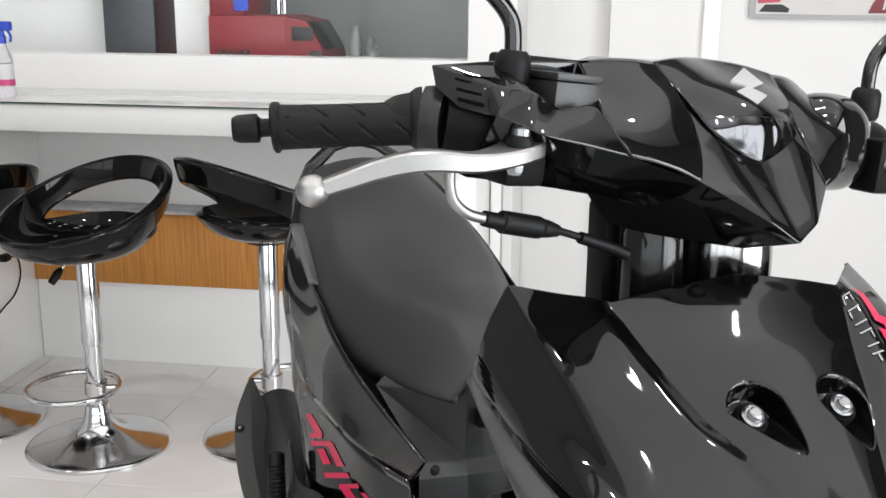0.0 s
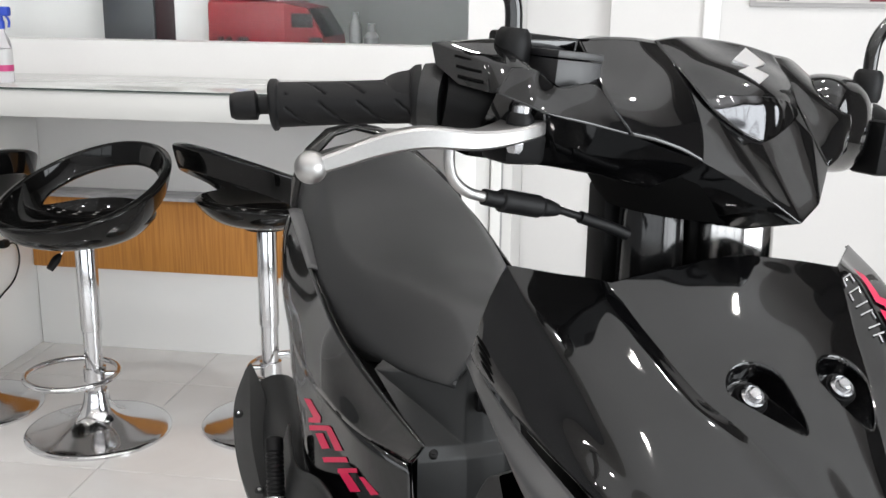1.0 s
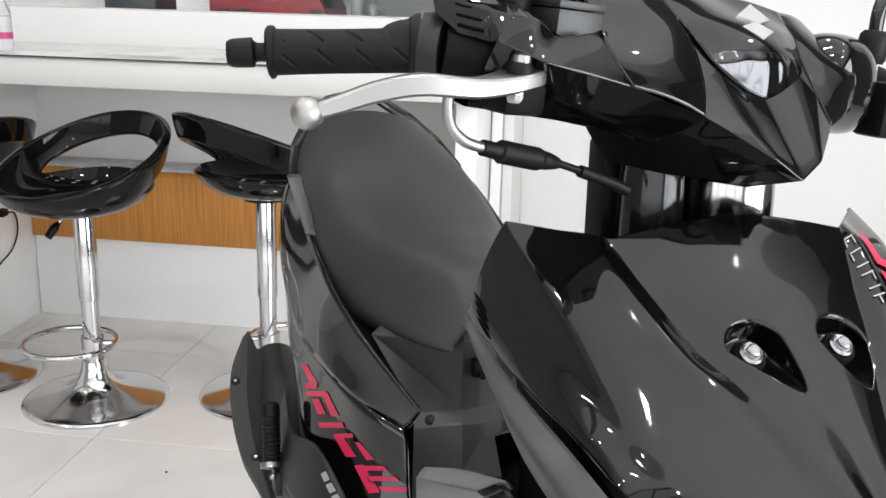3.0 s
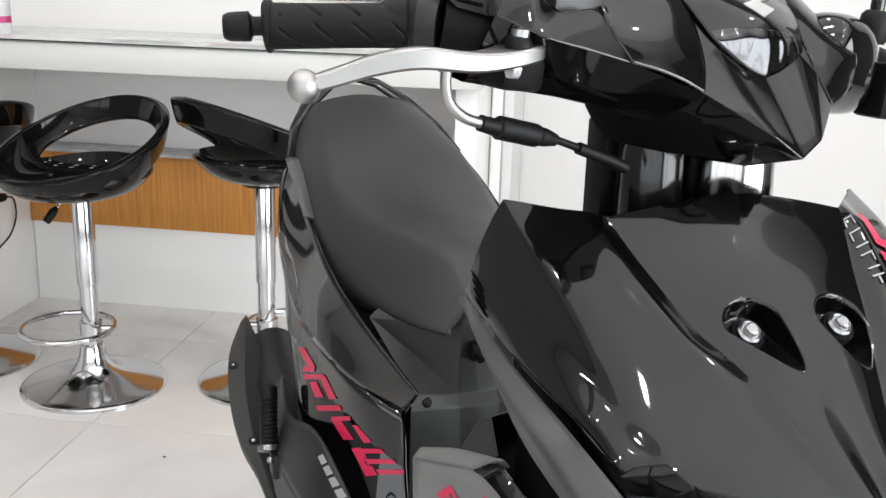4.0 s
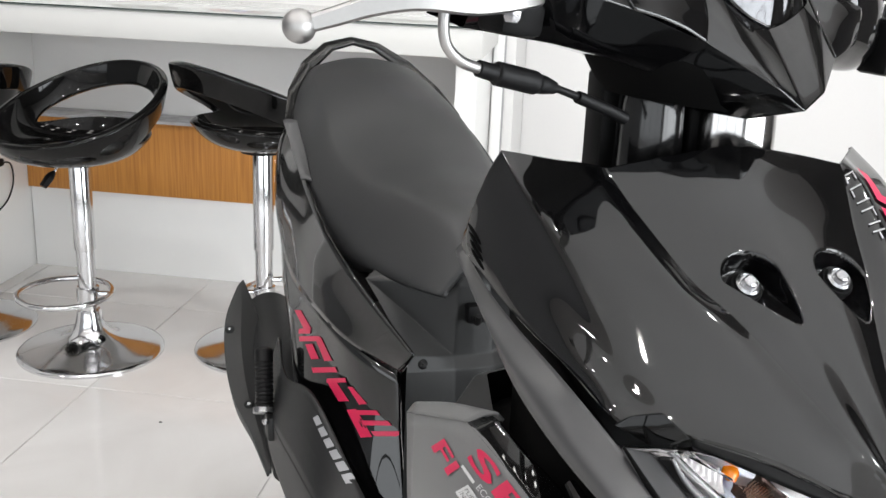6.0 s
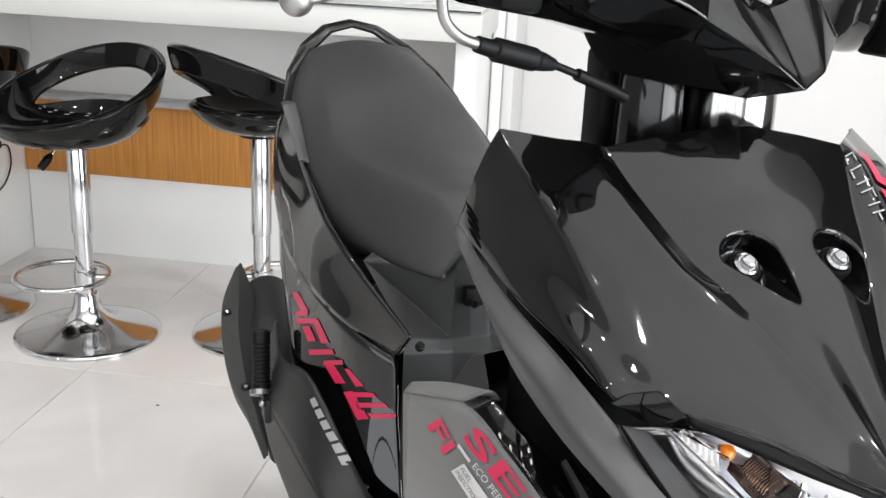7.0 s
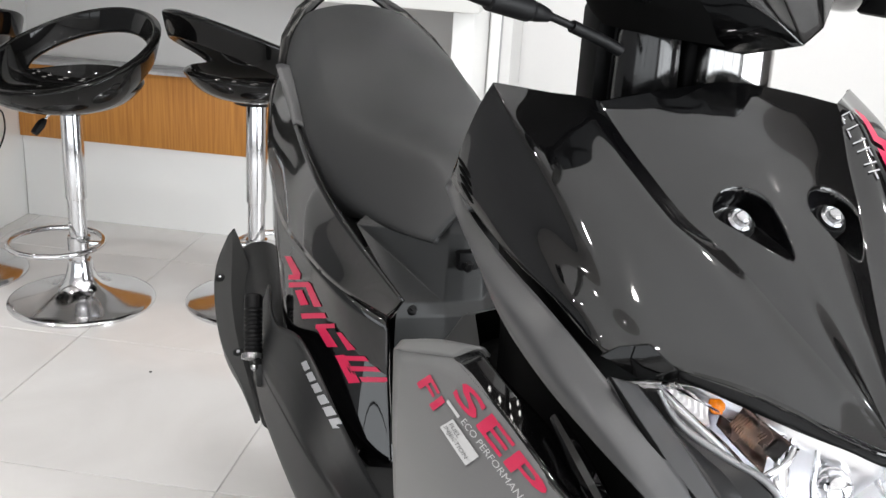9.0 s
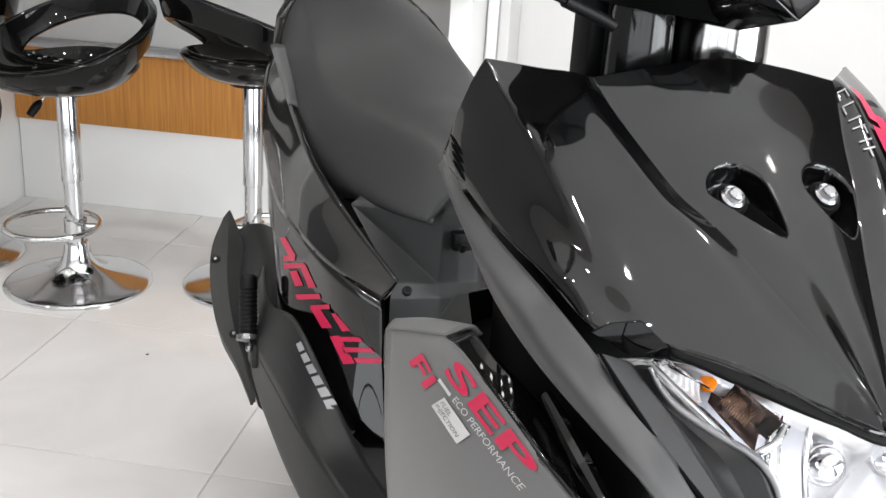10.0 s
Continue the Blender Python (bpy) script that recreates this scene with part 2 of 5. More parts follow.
# the shop front behind the camera, one wide glazed opening
slab("wall_south_sill", (X0, Y0 - 0.15, 0), (X1, Y0, 0.35), WHITE_WALL, "low white wall under the shop window")
slab("wall_south_head", (X0, Y0 - 0.15, 2.7), (X1, Y0, H), WHITE_WALL, "white lintel above the shop window")
for k in range(5):
    x = X0 + (X1 - X0) * k / 4
    slab("window_mullion", (x - 0.05, Y0 - 0.12, 0.35), (x + 0.05, Y0 - 0.03, 2.7), DARK, "dark aluminium mullion of the shop window", "window")

# counter wall: parapet, opening, pillar and walls to the east
slab("wall_parapet", (-2.3, YW, 0.0), (0.02, YW + 0.12, 1.048), WHITE_WALL, "white low wall behind the counter, under the service window")
slab("wall_pillar", (0.02, YW, 0), (0.172, YW + 0.45, H), WHITE_WALL, "white wall pier beside the service window")
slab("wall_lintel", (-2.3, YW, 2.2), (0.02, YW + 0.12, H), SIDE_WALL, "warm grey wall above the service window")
slab("wall_recess", (0.172, 3.76, 0), (0.465, 3.88, H), WHITE_WALL, "white recessed wall beside the pier")
slab("wall_east_of_pier", (0.465, 3.70, 0), (X1, 3.88, H), WHITE_WALL, "white wall behind the scooter")
slab("door_jamb_trim", (0.776, 3.682, 0), (0.832, 3.70, 2.3), WHITE_LAM, "narrow white upright trim on the wall", "trim", bevel=0.003)
slab("pier_trim", (0.103, 3.286, 0), (0.136, 3.298, 0.93), WHITE_LAM, "narrow pale upright strip on the wall pier", "trim", bevel=0.002)
slab("pier_joint", (0.136, 3.294, 0), (0.142, 3.2985, 0.93), GREY_PANEL, "dark joint beside the upright strip", "trim")
slab("wall_left_of_counter", (X0, YW, 0), (-2.3, YW + 0.12, H), WHITE_WALL, "white wall beside the counter")

# floor tiles, 0.6 m, with narrow joints
tile_bm = bmesh.new()
box(tile_bm, (-0.2985, -0.2985, -0.010), (0.2985, 0.2985, 0.0), 0.0012, seg=1)
tile_mesh = mesh_of("floor_tile", tile_bm, TILE)
for i in range(-8, 8):
    for j in range(-12, 6):
        x, y = -0.217 + 0.6 * i + 0.3, 1.731 + 0.6 * j + 0.3
        if X0 - 0.1 < x < X1 + 0.1 and Y0 - 0.1 < y and y + 0.3 < YW + 0.5:
            ob = new("floor_tile", tile_mesh)
            ob.location = (x, y, 0)
            ob.parent = floor

# ceiling downlights
spot_rim = bmesh.new()
lathe(spot_rim, [(0.085, 0.0), (0.102, 0.0), (0.102, -0.012), (0.088, -0.014), (0.085, -0.006)], 28, None, False)
spot_disc = bmesh.new()
lathe(spot_disc, [(0.0005, -0.004), (0.084, -0.004), (0.084, -0.002)], 28)
rim_mesh, disc_mesh = mesh_of("rim", spot_rim, WHITE_LAM), mesh_of("lamp_disc", spot_disc, LAMP)
lamp_data = bpy.data.lights.new("downlight", "AREA")
lamp_data.shape, lamp_data.size, lamp_data.energy, lamp_data.color = "DISK", 0.11, DOWNLIGHT, (1.0, 0.97, 0.95)
SPOTS = [(x, y, H) for x in (-2.4, -0.9, 0.6, 2.1) for y in (-3.0, -1.4, 0.2, 1.8)] + [(x, y, H - 0.12) for x in (-1.8, -1.1, -0.4, 0.3) for y in (2.65, 3.0)]
for x, y, h in SPOTS:
    d = tagged(new("ceiling_downlight"), "round recessed white ceiling downlight, switched on", "light", "ceiling downlights")
    d.location = (x, y, h)
    for nm, me in (("rim", rim_mesh), ("lamp_disc", disc_mesh)):
        o = new(nm, me)
        o.parent = d
    if y in (-3.0, -1.4, 0.2, 1.8):
        lo = new("downlight", lamp_data)
        lo.location = (x, y, h - 0.02)
win = bpy.data.lights.new("window_light", "AREA")
win.shape, win.size, win.size_y, win.energy, win.color = "RECTANGLE", X1 - X0 - 0.2, 2.2, WINDOW, (0.93, 0.97, 1.0)
wl = new("window_light", win)
wl.matrix_world = look(((X0 + X1) / 2, Y0 - 0.16, 1.52), ((X0 + X1) / 2, 5, 1.52))

side = bpy.data.lights.new("side_window_light", "AREA")
side.shape, side.size, side.size_y, side.energy, side.color = "RECTANGLE", 4.2, 2.4, SIDE_WINDOW, (0.93, 0.97, 1.0)
sl = new("side_window_light", side)
sl.matrix_world = look((X1 + 0.17, -1.25, 1.5), (0, -1.25, 1.5))

# ---------------------------------------------------------------- counter
bm = bmesh.new()
box(bm, (-2.28, 2.85, 0.845), (0.115, YW - 0.002, 0.925), 0.004)
counter = thing("counter", bm, material("counter_laminate", (0.60, 0.595, 0.575), 0.4, grain=0.02, stain=0.05, stain_size=2), "long white laminate counter under a service window", "counter")
bm = bmesh.new()
box(bm, (-2.27, 2.845, 0.926), (0.110, YW - 0.004, 0.934), 0.002)
sheet_glass = part("glass_top", bm, material("glossy_counter_sheet", (0.60, 0.61, 0.59), 0.04, stain=0.03), counter, "glossy white back-painted glass sheet with a dark green edge")
bm = bmesh.new()
box(bm, (-2.27, 2.8435, 0.9275), (0.110, 2.8447, 0.9325))
part("glass_edge", bm, material("glass_edge_green", (0.030, 0.042, 0.038), 0.2), sheet_glass)
bm = bmesh.new()
box(bm, (0.037, 2.90, 0.0), (0.098, YW - 0.002, 0.844), 0.003)
part("end_panel", bm, WHITE_LAM, counter)
bm = bmesh.new()
box(bm, (-1.52, 2.2, 0.0), (-1.465, YW - 0.002, 0.844), 0.003)
part("side_panel", bm, WHITE_LAM, counter)
bm = bmesh.new()
box(bm, (-1.463, 3.215, 0.0), (0.036, 3.245, 0.285), 0.002)
part("plinth_panel", bm, WHITE_LAM, counter)
bm = bmesh.new()
box(bm, (-1.463, 3.20, 0.286), (0.036, 3.225, 0.535), 0.002)
part("wood_panel", bm, WOOD, counter, "teak veneer band below the counter")
bm = bmesh.new()
box(bm, (-1.463, 3.18, 0.536), (0.036, YW - 0.002, 0.548), 0.002)
part("marble_ledge", bm, MARBLE, counter, "grey veined ledge on top of the wooden band")


# ---------------------------------------------------------------- bar stools
def bar_stool(at, turn, ring_turn, lever_turn=0.0, lift=0.0):
    """A swivel stool: round chrome foot, gas column, foot ring and an ABS bucket seat with an open back."""
    st = tagged(new("bar_stool"), "gloss black bucket bar stool on a round chrome foot", "bar stool", "stools at the counter")
    st.location = at
    bm = bmesh.new()
    lathe(bm, [(0.002, 0), (0.2, 0), (0.2, 0.006), (0.197, 0.010), (0.188, 0.013), (0.165, 0.0175), (0.13, 0.0245), (0.10, 0.032), (0.075, 0.042), (0.055, 0.057), (0.042, 0.078), (0.036, 0.10), (0.033, 0.12), (0.03, 0.125), (0.001, 0.125)], 64)
    part("foot", bm, CHROME, st)
    bm = bmesh.new()
    lathe(bm, [(0.0245, 0.124), (0.0245, 0.30), (0.028, 0.302), (0.0285, 0.31), (0.0285, 0.54 + lift), (0.02, 0.56 + lift)], 32)
    part("column", bm, CHROME, st)
    bm = bmesh.new()
    z = 0.172
    ring = [(0.125 * math.cos(a), 0.125 * math.sin(a) - 0.062, z) for a in [math.pi * 2 * k / 24 + math.pi / 2 for k in range(25)]]
    tube(bm, ring, 0.008, 12, 3)
    tube(bm, [(0, 0.02, z), (0, 0.062, z)], 0.007, 10, 2)
    lathe(bm, [(0.026, z - 0.02), (0.031, z - 0.018), (0.031, z + 0.02), (0.026, z + 0.022)], 28)
    fr = part("foot_ring", bm, CHROME, st)
    fr.rotation_euler.z = radians(ring_turn)
    zs = 0.56 + lift
    A, MID = radians(80), 0.68

    def shell(a, v):
        back = (1 + math.cos(a)) / 2
        rise = 0.066 + 0.166 * back ** 1.25
        r = (0.10 * v ** 0.72 + 0.12 * (1 - (1 - v) ** 2.0) ** 0.62) * (1 + 0.05 * back * v)
        return Vector((-r * math.sin(a), r * math.cos(a), zs + rise * v ** 2.3))

    N, M = 128, 16
    dish, band = [], []
    for k in range(N):
        a = 2 * math.pi * k / N
        if a > math.pi:
            a -= 2 * math.pi
        gap = math.sqrt(max(0.0, 1 - (a / A) ** 2)) if abs(a) < A else 0.0
        lo, hi = MID - 0.075 * gap, MID + 0.18 * gap
        dish.append([shell(a, max(0.03, lo * j / M)) for j in range(M + 1)])
        band.append([shell(a, hi + (1 - hi) * j / 8) for j in range(9)])
    seat = bmesh.new()
    top = loft(seat, [list(r) for r in zip(*dish)], caps=False)
    seat.faces.new(top[0])
    skin(seat, [list(r) for r in zip(*band)], closed=True)
    bmesh.ops.remove_doubles(seat, verts=seat.verts[:], dist=0.0004)
    bmesh.ops.recalc_face_normals(seat, faces=seat.faces[:])
    s = part("seat", seat, GLOSS_STOOL, st, "gloss black moulded bucket with an oval opening in the back", 60, 0.023)
    s.modifiers["thickness"].offset = 0
    bv = s.modifiers.new("round", "BEVEL")
    bv.width, bv.segments, bv.limit_method, bv.angle_limit = 0.0105, 4, "ANGLE", radians(50)
    s.rotation_euler.z = radians(turn)
    bm = bmesh.new()
    tube(bm, [(0, 0, zs - 0.008), (-0.022, -0.05, zs - 0.012), (-0.034, -0.075, zs - 0.034)], 0.0035, 8, 4)
    lv = part("height_lever", bm, CHROME, st)
    lv.rotation_euler.z = radians(lever_turn)
    bm = bmesh.new()
    tube(bm, [(-0.033, -0.073, zs - 0.032), (-0.040, -0.085, zs - 0.045), (-0.050, -0.103, zs - 0.066)], [0.006, 0.012, 0.010], 10, 3)
    part("lever_knob", bm, RUBBER, lv)
    bm = bmesh.new()
    lathe(bm, [(0.02, zs - 0.03), (0.06, zs - 0.022), (0.075, zs - 0.004), (0.07, zs + 0.004)], 28)
    part("seat_plate", bm, RUBBER, st)
    return st


bar_stool((-0.925, 2.558, 0), -20, -78, 0, 0.005)
bar_stool((-0.457, 2.69, 0), 142, 100, 170, 0.044)
bar_stool((-1.37, 2.65, 0), -114, -60, 170)

# ---------------------------------------------------------------- on and around the counter
bottle = tagged(new("spray_bottle"), "clear spray bottle with blue trigger and pink label on the counter", "bottle")
bottle.location = (-1.372, 2.98, 0.934)
bm = bmesh.new()
lathe(bm, [(0.001, 0), (0.026, 0.0), (0.028, 0.006), (0.028, 0.10), (0.024, 0.125), (0.013, 0.150), (0.011, 0.165), (0.001, 0.166)], 28)
part("body", bm, glass("bottle_plastic", (0.93, 0.92, 0.97), 0.08, 1.3), bottle)
bm = bmesh.new()
lathe(bm, [(0.0284, 0.03), (0.0288, 0.032), (0.0288, 0.098), (0.0284, 0.10)], 28)
label_part = part("label", bm, WHITE_INK, bottle, "white label with a pink band")
bm = bmesh.new()
lathe(bm, [(0.0291, 0.034), (0.0293, 0.035), (0.0293, 0.052), (0.0291, 0.053)], 28)
part("label_band", bm, material("magenta_ink", (0.45, 0.04, 0.16), 0.4), label_part)
BLUE = material("blue_plastic", (0.02, 0.06, 0.42), 0.35, stain=0.1)
bm = bmesh.new()
lathe(bm, [(0.0135, 0.160), (0.0135, 0.182), (0.010, 0.186), (0.010, 0.20)], 20)
box(bm, (-0.018, -0.011, 0.198), (0.034, 0.011, 0.226), 0.005)
tube(bm, [(0.020, 0, 0.20), (0.030, 0, 0.185), (0.028, 0, 0.165)], 0.004, 8, 4)
part("trigger_head", bm, BLUE, bottle, "blue trigger head")

plug = tagged(new("power_plug"), "black plug with a thin cable on the side panel", "plug")
bm = bmesh.new()
box(bm, (-1.4645, 3.00, 0.395), (-1.44, 3.035, 0.42), 0.005)
part("plug_body", bm, RUBBER, plug)
bm = bmesh.new()
tube(bm, [(-1.45, 3.035, 0.405), (-1.452, 3.085, 0.390), (-1.455, 3.100, 0.33), (-1.455, 3.06, 0.275), (-1.455, 2.97, 0.24), (-1.455, 2.80, 0.16), (-1.455, 2.7, 0.006), (-1.455, 2.5, 0.005)], 0.0028, 8, 6)
part("cable", bm, RUBBER, plug)

# the room seen through the service window
bm = bmesh.new()
box(bm, (-2.298, YW + 0.05, 1.05), (0.018, YW + 0.058, 2.198))
pane = thing("window_1", bm, glass("thin_pane_glass", (0.96, 0.98, 0.98), 0.0, 1.2), "clear fixed glass pane of the service window", "window", kind="structure")
pane.visible_shadow = False
slab("wall_back_room", (-3.2, 5.0, 0), (0.172, 5.1, H), material("grey_wall", (0.66, 0.68, 0.67), 0.6, stain=0.1), "grey wall of the back room")
cab = tagged(new("dark_cabinet"), "tall dark cabinet with a brown door in the back room", "cabinet")
bm = bmesh.new()
box(bm, (-1.47, 3.85, 0.0), (-1.264, 4.35, 2.1), 0.004)
part("body", bm, material("charcoal_laminate", (0.055, 0.057, 0.062), 0.3, stain=0.2), cab)
bm = bmesh.new()
box(bm, (-1.262, 3.86, 0.0), (-1.160, 4.35, 2.1), 0.004)
part("door", bm, material("dark_maroon", (0.03, 0.011, 0.013), 0.35, stain=0.3), cab)
slab("partition_post", (-1.157, 3.80, 0), (-1.02, 3.92, H), WHITE_WALL, "white upright of the back room partition")
slab("partition_white", (-3.0, 3.95, 0), (-1.475, 4.05, H), WHITE_WALL, "white partition of the back room")
bench = slab("work_bench", (-1.02, 3.62, 0.0), (-0.05, 4.3, 1.0), GREY_PANEL, "grey work bench in the back room", "bench", kind="thing", bevel=0.004)
mach = tagged(new("service_machine"), "red enamel workshop service machine on a grey bench", "machine")
bm = bmesh.new()
box(bm, (-1.0, 3.72, 1.002), (-0.70, 4.05, 1.175), 0.012)
prof = [(-0.72, 1.002), (-0.555, 1.002), (-0.562, 1.05), (-0.625, 1.155), (-0.72, 1.172)]
va = [bm.verts.new((x, 3.722, z)) for x, z in prof]
vb = [bm.verts.new((x, 4.04, z)) for x, z in prof]
bm.faces.new(va)
bm.faces.new(vb[::-1])
for k in range(5):
    bm.faces.new((va[k], va[(k + 1) % 5], vb[(k + 1) % 5], vb[k]))
box(bm, (-1.0, 3.74, 1.17), (-0.86, 4.05, 1.45), 0.012)
part("housing", bm, RED_PAINT, mach)
bm = bmesh.new()
box(bm, (-0.90, 3.728, 1.19), (-0.845, 3.74, 1.30), 0.002)
part("screen", bm, BLUE, mach, "small blue display")
for x in (-0.945, -0.915, -0.872, -0.85):
    bm = bmesh.new()
    tube(bm, [(x, 3.722, 1.04), (x, 3.70, 1.04)], 0.009, 12, 2)
    part("knob", bm, DARK, mach)
bm = bmesh.new()
box(bm, (-0.615, 3.716, 1.01), (-0.565, 3.722, 1.05), 0.001)
part("label_plate", bm, DARK, mach)
bm = bmesh.new()
for z0, z1 in ((1.052, 1.150),):
    q = [(-0.5628 - (z0 - 1.05) * 0.60 + 0.003, z0), (-0.5628 - (z1 - 1.05) * 0.60 + 0.003, z1)]
    vs = [bm.verts.new((x, y, z)) for (x, z), y in ((q[0], 3.74), (q[0], 4.02), (q[1], 4.02), (q[1], 3.74))]
    bm.faces.new(vs)
part("control_panel", bm, DARK, mach, "dark sloping control panel", thick=0.004)
bm = bmesh.new()
box(bm, (-0.68, 3.7175, 1.085), (-0.60, 3.7215, 1.135), 0.001)
part("vent_grille", bm, DARK, mach)
for x in (-0.80, -0.775):
    bm = bmesh.new()
    tube(bm, [(x, 3.95, 1.17), (x, 3.95, 1.5)], 0.011, 12, 2)
    part("chrome_post", bm, CHROME, mach)
BOTTLE_GREY = material("frosted_bottle", (0.20, 0.205, 0.205), 0.5, stain=0.2, stain_size=20)
for x, w, hh, m in ((-0.46, 0.025, 0.09, BOTTLE_GREY), (-0.40, 0.03, 0.05, BOTTLE_GREY)):
    bm = bmesh.new()
    lathe(bm, [(0.001, 0), (w, 0), (w, hh), (w * 0.5, hh + 0.02), (w * 0.5, hh + 0.05), (0.001, hh + 0.05)], 20)
    can = thing("bottle", bm, m, "pale plastic bottle on the grey work bench", "bottle")
    can.location = (x, 3.80, 1.001)
poster = tagged(new("wall_poster"), "framed poster with red shapes on the white wall", "poster")
bm = bmesh.new()
box(bm, (0.925, 3.685, 1.183), (1.75, 3.698, 1.80), 0.002)
part("frame", bm, material("poster_frame", (0.42, 0.41, 0.41), 0.4), poster)
bm = bmesh.new()
box(bm, (0.945, 3.680, 1.197), (1.73, 3.684, 1.785))
part("sheet", bm, material("poster_paper", (0.55, 0.53, 0.52), 0.3), poster)
POSTER_RED = material("poster_red", (0.16, 0.008, 0.014), 0.35, stain=0.5, stain_size=20)
POSTER_PINK = material("poster_pink", (0.42, 0.06, 0.10), 0.35, stain=0.4, stain_size=30)
POSTER_GREEN = material("poster_green", (0.16, 0.22, 0.10), 0.35, stain=0.5, stain_size=30)
PRINTS = (
    (POSTER_PINK, [(0.95, 1.232), (1.02, 1.236), (1.03, 1.250), (1.00, 1.262), (0.95, 1.26)]),
    (POSTER_GREEN, [(0.95, 1.27), (1.05, 1.262), (1.075, 1.29), (1.04, 1.36), (0.95, 1.36)]),
    (DARK, [(0.955, 1.205), (1.05, 1.203), (1.055, 1.215), (1.03, 1.229), (0.975, 1.229)]),
    (POSTER_RED, [(1.305, 1.203), (1.60, 1.203), (1.62, 1.30), (1.45, 1.34), (1.36, 1.30), (1.318, 1.235)]),
    (WHITE_INK, [(1.350, 1.215), (1.358, 1.215), (1.366, 1.262), (1.358, 1.262)]),
    (WHITE_INK, [(1.372, 1.215), (1.392, 1.215), (1.397, 1.240), (1.377, 1.240)]),
    (WHITE_INK, [(1.405, 1.215), (1.413, 1.215), (1.422, 1.268), (1.414, 1.268)]),
)
for lay, (mat, outline) in enumerate(PRINTS):
    bm = bmesh.new()
    bm.faces.new([bm.verts.new((x, 3.6795 - 0.0003 * lay, z)) for x, z in outline])
    part("printed_shape", bm, mat, poster)
bm = bmesh.new()
lathe(bm, [(0.001, 0.0015), (0.003, 0.001), (0.0045, 0.0)], 10)
speck = thing("dirt_speck", bm, DARK, "small dark speck on the polished floor tile", "speck")
speck.location = (-0.558, 2.188, 0.0003)

# ---------------------------------------------------------------- scooter
# own axes: x to the rider's right, y ahead, z up; the handlebar is turned 14 degrees to the left about a raked column
scooter = tagged(new("scooter"), "glossy black motor scooter with pink decals on the showroom floor", "scooter")
scooter.matrix_world = pose(0.566, 0.696, 0, 0, 0, 206.6)
BAR = Matrix.Translation((0, -0.15, 1.1)) @ Matrix.Rotation(radians(14), 4, Vector((0, -math.sin(radians(25)), math.cos(radians(25)))))


def sheet(name, rows, mat, label="", thick=0.004, n=6, m=6, parent=None, at=None, sharp=30):
    bm = bmesh.new()
    smooth_grid(bm, rows, n, m)
    if at:
        bm.transform(at)
    return part(name, bm, mat, parent or scooter, label, sharp, thick)


def ruled(name, rows, mat, label="", thick=0.004, m=10, sharp=7, parent=None):
    """A panel of flat strips between smooth lines, with a crisp fold along each inner line."""
    bm = bmesh.new()
    lines = [catmull(r, m) for r in rows]
    fine = []
    for a, b in zip(lines, lines[1:]):
        fine += [[p.lerp(q, k / 4) for p, q in zip(a, b)] for k in range(4)]
    skin(bm, fine + [lines[-1]])
    folds = {k * 4 for k in range(1, len(rows) - 1)}
    n = len(lines[0])
    bm.verts.index_update()
    for e in bm.edges:
        i, j = e.verts[0].index, e.verts[1].index
        if i // n == j // n and i // n in folds:
            e.smooth = False
    return part(name, bm, mat, parent or scooter, label, 60, thick)


def facets(name, sides, mat, label="", bevel=0.0016, at=None, parent=None):
    """A faceted shell from named corners, one (sign, corners, faces) for each side, with softened edges."""
    bm = bmesh.new()
    for side, pts, faces in sides:
        vs = {k: bm.verts.new((side * x, y, z)) for k, (x, y, z) in pts.items()}
        for f in faces:
            bm.faces.new([vs[k] for k in f.split()])
    bmesh.ops.delete(bm, geom=[v for v in bm.verts if not v.link_faces], context="VERTS")
    bmesh.ops.remove_doubles(bm, verts=bm.verts[:], dist=0.0003)
    bmesh.ops.recalc_face_normals(bm, faces=bm.faces[:])
    edges = [e for e in bm.edges if len(e.link_faces) == 2 and e.calc_face_angle(0) > radians(5)]
    split = bmesh.ops.bevel(bm, geom=edges, offset=bevel, segments=3, affect="EDGES", profile=0.5, clamp_overlap=True)
    quads = {e for f in bm.faces if len(f.verts) == 4 and f.calc_area() > 4e-4 for e in f.edges}
    bmesh.ops.subdivide_edges(bm, edges=list(quads), cuts=5, use_grid_fill=True)
    if at:
        bm.transform(at)
    return part(name, bm, mat, parent or scooter, label, 50)


# front apron: a centre panel between two creases, with a tear-shaped recess for each bolt, and a wing on each side
CREASE = [(0.0950, -0.0950, 1.0302), (0.0897, -0.0780, 1.0155), (0.0788, -0.0510, 0.9945), (0.0655, -0.0165, 0.9712), (0.0525, 0.0075, 0.9582), (0.0335, 0.0490, 0.9309), (0.0140, 0.0955, 0.9005), (0.0020, 0.1240, 0.8765)]
CENTRE = [(0, -0.0905, 1.0440), (0, -0.0750, 1.0335), (0, -0.0460, 1.0030), (0, -0.0110, 0.9772), (0, 0.0140, 0.9587), (0, 0.0555, 0.9280), (0, 0.1000, 0.8945), (0, 0.1260, 0.8755)]
